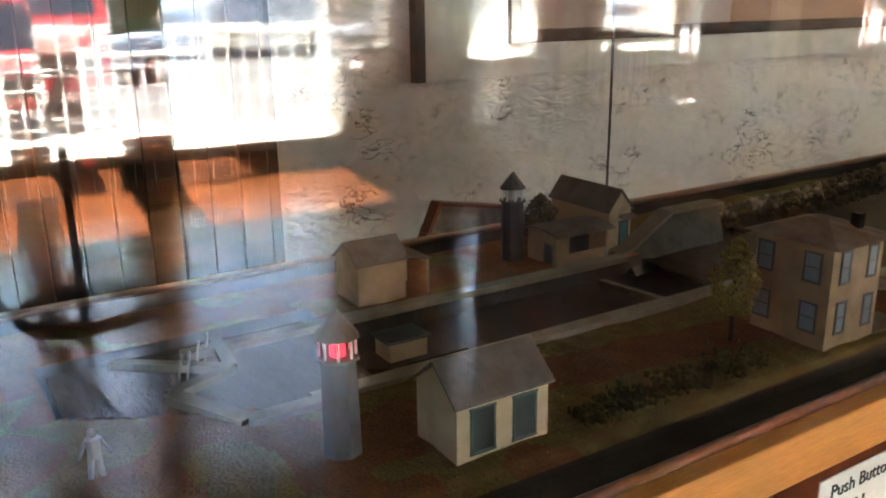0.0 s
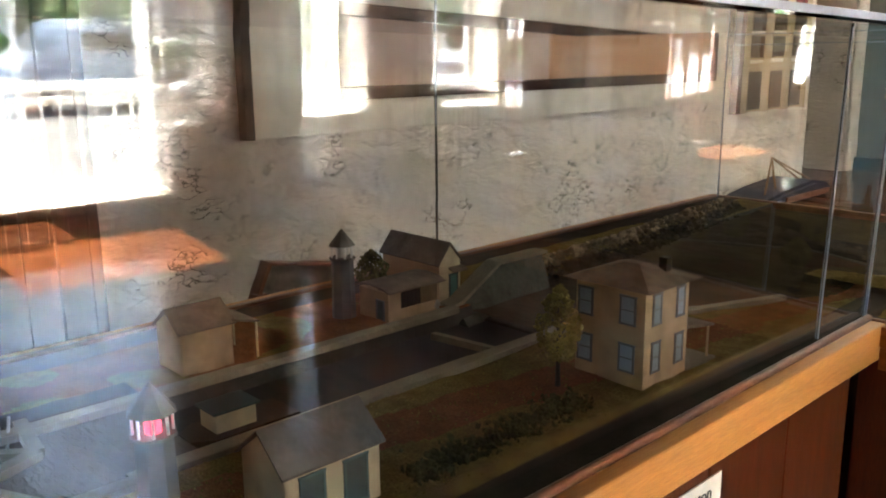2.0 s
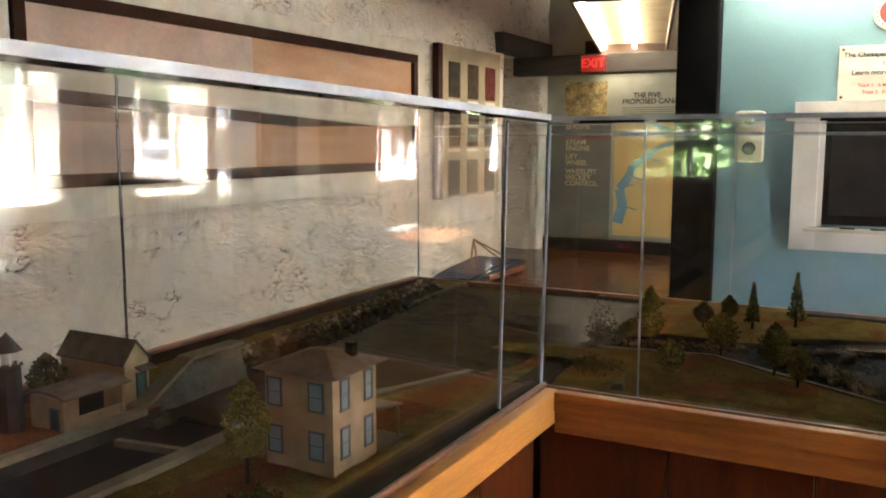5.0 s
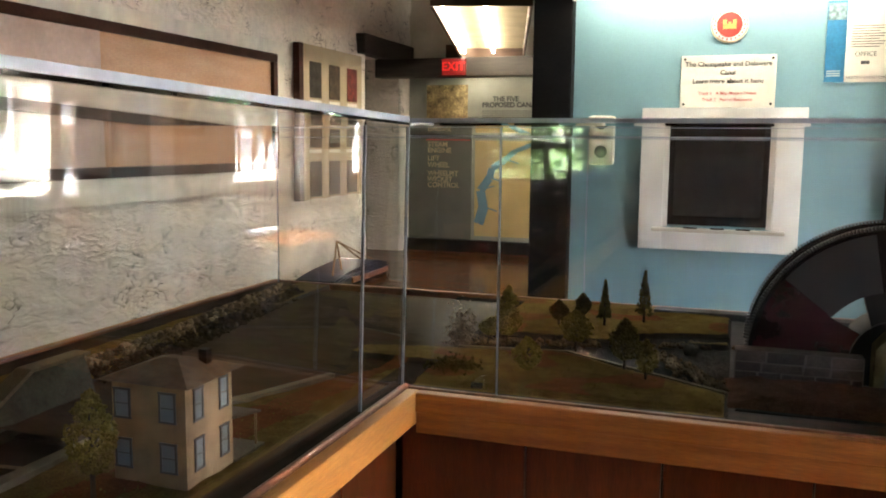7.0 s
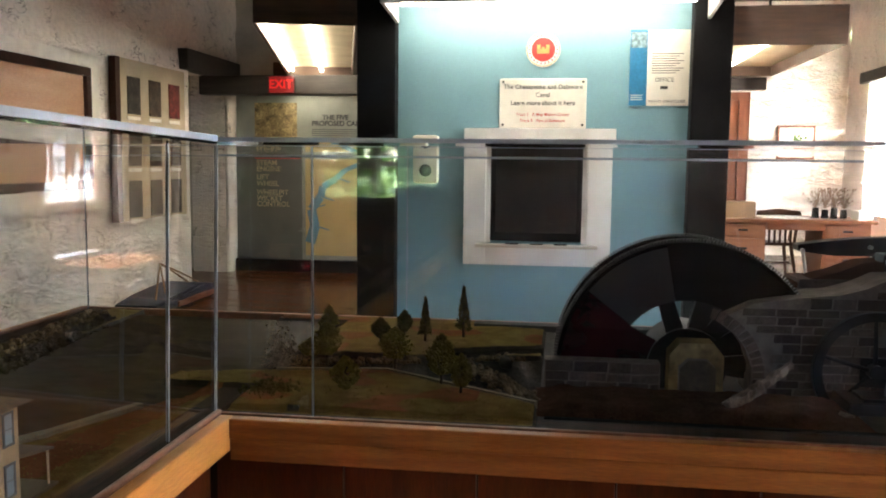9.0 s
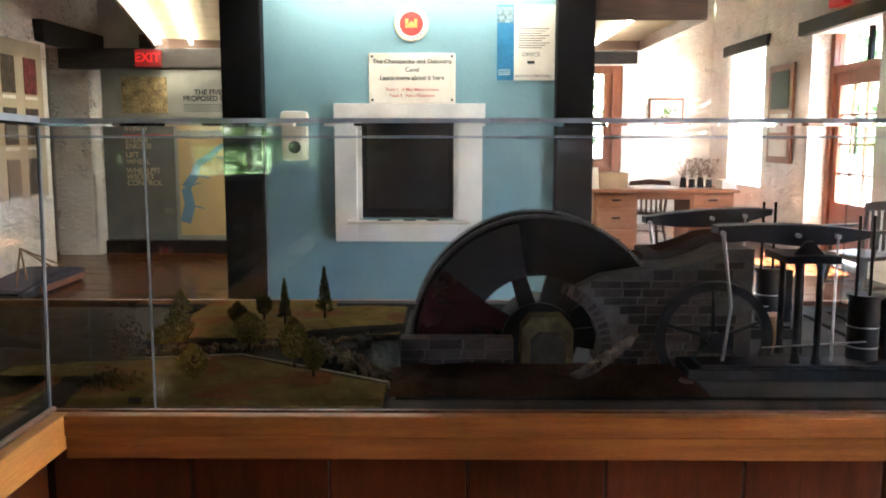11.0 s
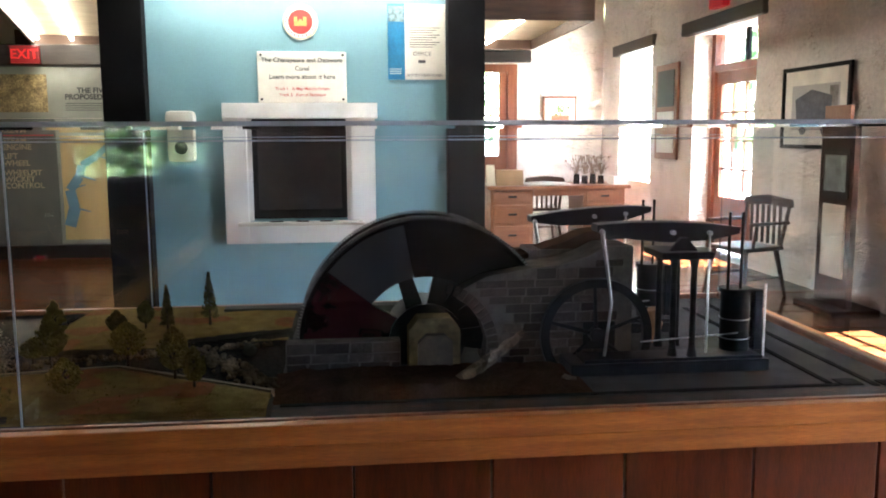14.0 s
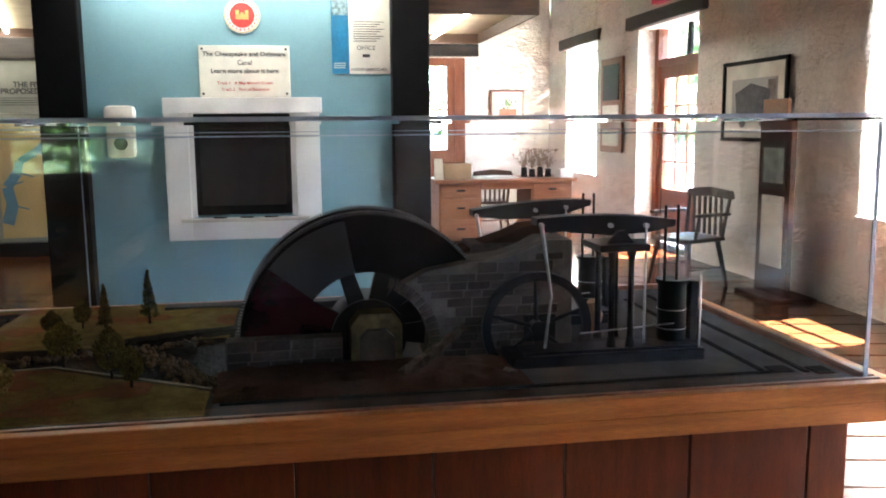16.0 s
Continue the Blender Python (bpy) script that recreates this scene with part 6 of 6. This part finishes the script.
part("leg", B(-0.66, -0.63, 1.32, 1.35, 0, 0.73), REDWOOD, lf)
part("leg", B(-0.66, -0.63, 1.56, 1.59, 0, 0.73), REDWOOD, lf)
part("panel", P([(1.32, 0.70), (1.6, 0.70), (1.6, 0.755), (1.365, 0.80)], -0.66, -0.645, axis="x"), mat("silvered", (0.45, 0.38, 0.33), 0.3, var=0.5, scale=10, fine=50, bump=0.2), lf)
part("top_rail", P([(1.365, 0.80), (1.6, 0.755), (1.6, 0.763), (1.362, 0.809)], -0.672, -0.632, axis="x"), REDWOOD, lf)
part("side_rail", P([(1.312, 0.70), (1.322, 0.70), (1.37, 0.803), (1.36, 0.808)], -0.672, -0.632, axis="x"), REDWOOD, lf)

# push-button notice under the table edge
pn = thing("push_button_notice", (0.507, 1.44, 0.42), "white notice card below the table edge", "sign")
part("card", B(0.5055, 0.508, 1.33, 1.56, 0.42, 0.59), PAPER, pn)
lettering("inscription", "Push Button", 0.034, (0.509, 1.443, 0.562), 90, INK, pn)
part("mark", box(B(0.508, 0.5095, 1.43, 1.435, 0.50, 0.53), 0.508, 0.5095, 1.45, 1.455, 0.50, 0.53), INK, pn)

# desk at the far end
dk = thing("desk", (3.9, 10.4, 0), "pedestal desk in honey-coloured wood with panelled drawers", "desk")
part("desktop", B(2.98, 4.68, 10.05, 10.85, 0.70, 0.74, bevel=0.008), DESKWOOD, dk)
for x0 in (3.03, 4.13):
    pe = part("pedestal", B(x0, x0 + 0.5, 10.12, 10.8, 0.02, 0.70), DESKWOOD, dk)
    for k, (z0, z1) in enumerate(((0.55, 0.68), (0.30, 0.52), (0.06, 0.27))):
        part("drawer", B(x0 + 0.03, x0 + 0.47, 10.095, 10.12, z0, z1, bevel=0.008), DESKWOOD, pe)
        part("drawer_panel", B(x0 + 0.08, x0 + 0.42, 10.088, 10.096, z0 + 0.04, z1 - 0.04, bevel=0.003), DESKWOOD, pe)
        part("drawer_pull", B(x0 + 0.2, x0 + 0.3, 10.07, 10.09, (z0 + z1) / 2 - 0.012, (z0 + z1) / 2 + 0.012, bevel=0.004), IRON, pe)
part("centre_drawer", B(3.535, 4.125, 10.1, 10.7, 0.62, 0.699, bevel=0.004), DESKWOOD, dk)
bx = solo("card_box", B(3.1, 3.42, 10.15, 10.4, 0.741, 0.92, bevel=0.004), mat("cardboard", (0.42, 0.27, 0.14), 0.8, var=0.15), "brown cardboard box of leaflets on the desk", "box", base=(3.26, 10.28, 0.741))
solo("leaflet_stand", P([(10.2, 0.741), (10.32, 0.741), (10.3, 0.98)], 3.0, 3.1, axis="x"), PAPER, "small pale leaflet stand on the desk", "stand", base=(3.05, 10.26, 0.741))
solo("open_book", P([(3.5, 0.741), (3.75, 0.741), (4.0, 0.741), (4.0, 0.755), (3.76, 0.765), (3.74, 0.765), (3.5, 0.755)], 10.2, 10.55, axis="y"), PAPER, "open white visitors' book on the desk", "book", base=(3.75, 10.4, 0.741))
solo("paper_tray", B(4.5, 4.66, 10.15, 10.4, 0.741, 0.84, bevel=0.006), PAPER, "white paper tray on the desk", "tray", base=(4.58, 10.3, 0.741))
fl = thing("dried_flowers", (4.3, 10.4, 0.741), "dried flowers in small dark jars on the desk", "flowers")
rng = random.Random(4)
for k in range(4):
    x = 4.12 + 0.1 * k
    part("jar", C((x, 10.4, 0.741), (x, 10.4, 0.86 - 0.02 * (k % 2)), 0.04, 0.035, n=16), TVGLASS, fl, smooth=True)
    bm = bmesh.new()
    for _ in range(30):
        q = Vector((x + rng.gauss(0, 0.06), 10.4 + rng.gauss(0, 0.05), rng.uniform(0.90, 1.08)))
        cyl(bm, (x, 10.4, 0.85), q, 0.003, 0.002, n=5)
        bmesh.ops.create_icosphere(bm, subdivisions=1, radius=rng.uniform(0.006, 0.016), matrix=Matrix.Translation(q))
    part("stems", bm, FOAMPALE, fl)


def chair(x, y, turn, label):
    """A wooden office armchair: saddle seat, bowed back with slats, four splayed legs."""
    c = thing("chair", (0, 0, 0), label, "chair", "wooden armchairs")
    part("seat", B(-0.24, 0.24, -0.23, 0.23, 0.42, 0.46, bevel=0.015), CHAIRWOOD, c)
    for sx in (-1, 1):
        for sy in (-1, 1):
            part("leg", C((sx * 0.25, sy * 0.25, 0), (sx * 0.19, sy * 0.18, 0.42), 0.018, 0.024, n=10), CHAIRWOOD, c, smooth=True)
        part("stretcher", C((sx * 0.225, -0.22, 0.18), (sx * 0.225, 0.22, 0.18), 0.012, n=8), CHAIRWOOD, c, smooth=True)
        part("arm_post", C((sx * 0.24, -0.15, 0.46), (sx * 0.27, -0.14, 0.66), 0.016, n=8), CHAIRWOOD, c, smooth=True)
        part("arm", B(sx * 0.27 - 0.03, sx * 0.27 + 0.03, -0.2, 0.22, 0.655, 0.685, bevel=0.008), CHAIRWOOD, c)
        part("back_post", C((sx * 0.22, 0.2, 0.46), (sx * 0.25, 0.27, 0.86), 0.02, 0.016, n=8), CHAIRWOOD, c, smooth=True)
    part("cross_stretcher", C((-0.225, 0, 0.18), (0.225, 0, 0.18), 0.012, n=8), CHAIRWOOD, c, smooth=True)
    part("crest_rail", P([(-0.28, 0.80), (-0.2, 0.80), (0, 0.815), (0.2, 0.80), (0.28, 0.80), (0.26, 0.87), (0, 0.90), (-0.26, 0.87)], 0.25, 0.285, axis="y"), CHAIRWOOD, c)
    for k in range(6):
        xx = -0.165 + 0.066 * k
        part("back_slat", B(xx - 0.013, xx + 0.013, 0.235, 0.25, 0.46, 0.81), CHAIRWOOD, c)
    c.matrix_basis = pose(x, y, 0, 0, 0, turn) @ Matrix.Scale(0.92, 4)
    return c


chair(4.66, 7.05, -70, "dark wooden armchair with slatted back against the wall")
chair(3.8, 10.95, 180, "dark wooden chair behind the desk")

# pictures on the east and north walls
BLACKFRAME = MATS["black_paint"]


def picture_x(y0, y1, z0, z1, x, label, art, rim=0.03, face=-1):
    p = thing("picture", (x, (y0 + y1) / 2, z0), label, "picture")
    for a in ((y0, y1, z0, z0 + rim), (y0, y1, z1 - rim, z1), (y0, y0 + rim, z0 + rim, z1 - rim), (y1 - rim, y1, z0 + rim, z1 - rim)):
        part("frame_rail", B(x - 0.03, x, *a, bevel=0.004), BLACKFRAME, p)
    part("mount", B(x - 0.012, x - 0.004, y0 + rim, y1 - rim, z0 + rim, z1 - rim), PAPER, p)
    m = 0.16
    part("print", B(x - 0.016, x - 0.013, y0 + m, y1 - m, z0 + m, z1 - m), art, p)
    return p


carriage = picture_x(6.72, 7.78, 1.2, 1.9, EX - 0.02, "large black-framed print of a dark carriage on the stone wall", mat("carriage_print", (0.42, 0.40, 0.38), 0.5, var=0.15, scale=5, fine=40, bump=0, color2=(0.36, 0.34, 0.33)), 0.035)
GREYINK = mat("grey_ink", (0.10, 0.10, 0.12), 0.6, var=0.4, scale=14, fine=60, bump=0)
px = EX - 0.0362
part("printed_carriage", P([(7.0, 1.42), (7.52, 1.38), (7.56, 1.62), (7.3, 1.70), (6.98, 1.64)], px - 0.002, px, axis="x"), GREYINK, carriage)
for y in (7.08, 7.42):
    part("printed_wheel", C((px - 0.002, y, 1.38), (px, y, 1.38), 0.06, n=20), GREYINK, carriage)
part("printed_building", B(px - 0.0012, px + 0.0002, 6.9, 7.02, 1.45, 1.72), mat("pale_ink", (0.30, 0.25, 0.23), 0.6, var=0.4, scale=14, fine=60, bump=0), carriage)
pq = thing("plaque_board", (EX, 10.6, 1.05), "red-brown wooden board with dark plaques between door and window", "plaque")
part("board", B(EX - 0.05, EX - 0.02, 10.28, 11.02, 1.02, 2.18, bevel=0.008), REDWOOD, pq)
for z0, z1, m in ((1.66, 2.1, IRON), (1.38, 1.6, PAPER), (1.1, 1.3, PAPER)):
    part("plaque", B(EX - 0.06, EX - 0.05, 10.38, 10.92, z0, z1), m, pq)
pn2 = thing("picture", (4.65, NY - 0.03, 1.45), "small framed picture of a potted plant", "picture")
part("frame", B(4.39, 4.92, NY - 0.06, NY - 0.02, 1.42, 1.91, bevel=0.006), REDWOOD, pn2)
part("mount", B(4.42, 4.89, NY - 0.066, NY - 0.06, 1.45, 1.88), PAPER, pn2)
part("painted_pot", B(4.52, 4.80, NY - 0.07, NY - 0.066, 1.5, 1.62), mat("terracotta", (0.42, 0.16, 0.09), 0.7), pn2)
bm = bmesh.new()
for k in range(14):
    bmesh.ops.create_icosphere(bm, subdivisions=1, radius=0.022, matrix=Matrix.Translation((4.66 + rng.gauss(0, 0.05), NY - 0.068, 1.68 + rng.gauss(0, 0.035))) @ Matrix.Diagonal((1, 0.1, 1, 1)))
part("painted_leaves", bm, LEAF, pn2)
sd = thing("display_stand", (5.1, 6.45, 0), "tall dark wooden floor stand with framed photographs", "stand")
part("post_board", B(5.06, 5.11, 6.22, 6.66, 0.03, 1.42, bevel=0.006), MATS["map_frame"], sd)
part("foot", B(4.92, 5.3, 6.16, 6.72, 0, 0.03, bevel=0.006), MATS["map_frame"], sd)
part("photo", B(5.05, 5.06, 6.26, 6.6, 0.85, 1.22), photos[0], sd)
part("photo_mount", B(5.045, 5.0495, 6.29, 6.57, 0.9, 1.17), mat("green_photo", (0.42, 0.50, 0.47), 0.3, var=0.5, scale=12, fine=40, bump=0), sd)
part("notice", B(5.05, 5.06, 6.28, 6.58, 0.25, 0.8), PAPER, sd)
part("top_frame", B(5.05, 5.08, 6.28, 6.62, 1.42, 1.54, bevel=0.004), DESKWOOD, sd)
ex2 = thing("exit_sign", (EX, 9.2, 2.66), "red exit sign above the door lintel", "sign")
part("housing", B(EX - 0.1, EX - 0.02, 9.0, 9.34, 2.64, 2.82, bevel=0.006), MATS["exit_face"], ex2)
st = thing("stanchion", (3.36, 0.63, 0), "black floor sign stand with a round tubular foot", "stand")
part("pole", C((3.36, 0.63, 0), (3.36, 0.63, 0.66), 0.015, n=16), BLACK, st, smooth=True)
part("sign_plate", P([(0.55, 0.66), (0.56, 0.66), (0.67, 0.93), (0.66, 0.93)], 3.28, 3.50, axis="x"), PAPER, st, "slanted pale sign plate")
bm = bmesh.new()
n = 40
rv = []
for i in range(n):
    a = 2 * math.pi * i / n
    c = Vector((3.36 + 0.24 * math.cos(a), 0.63 + 0.24 * math.sin(a), 0.016))
    rv.append([bm.verts.new(c + Vector((math.cos(a) * math.cos(b_), math.sin(a) * math.cos(b_), math.sin(b_))) * 0.015) for b_ in [k * math.pi / 4 for k in range(8)]])
for i in range(n):
    for k in range(8):
        bm.faces.new((rv[i][k], rv[(i + 1) % n][k], rv[(i + 1) % n][(k + 1) % 8], rv[i][(k + 1) % 8]))
part("foot_ring", bm, BLACK, st, smooth=True)
part("foot_bar", C((3.12, 0.63, 0.018), (3.60, 0.63, 0.018), 0.013, n=10), BLACK, st, smooth=True)
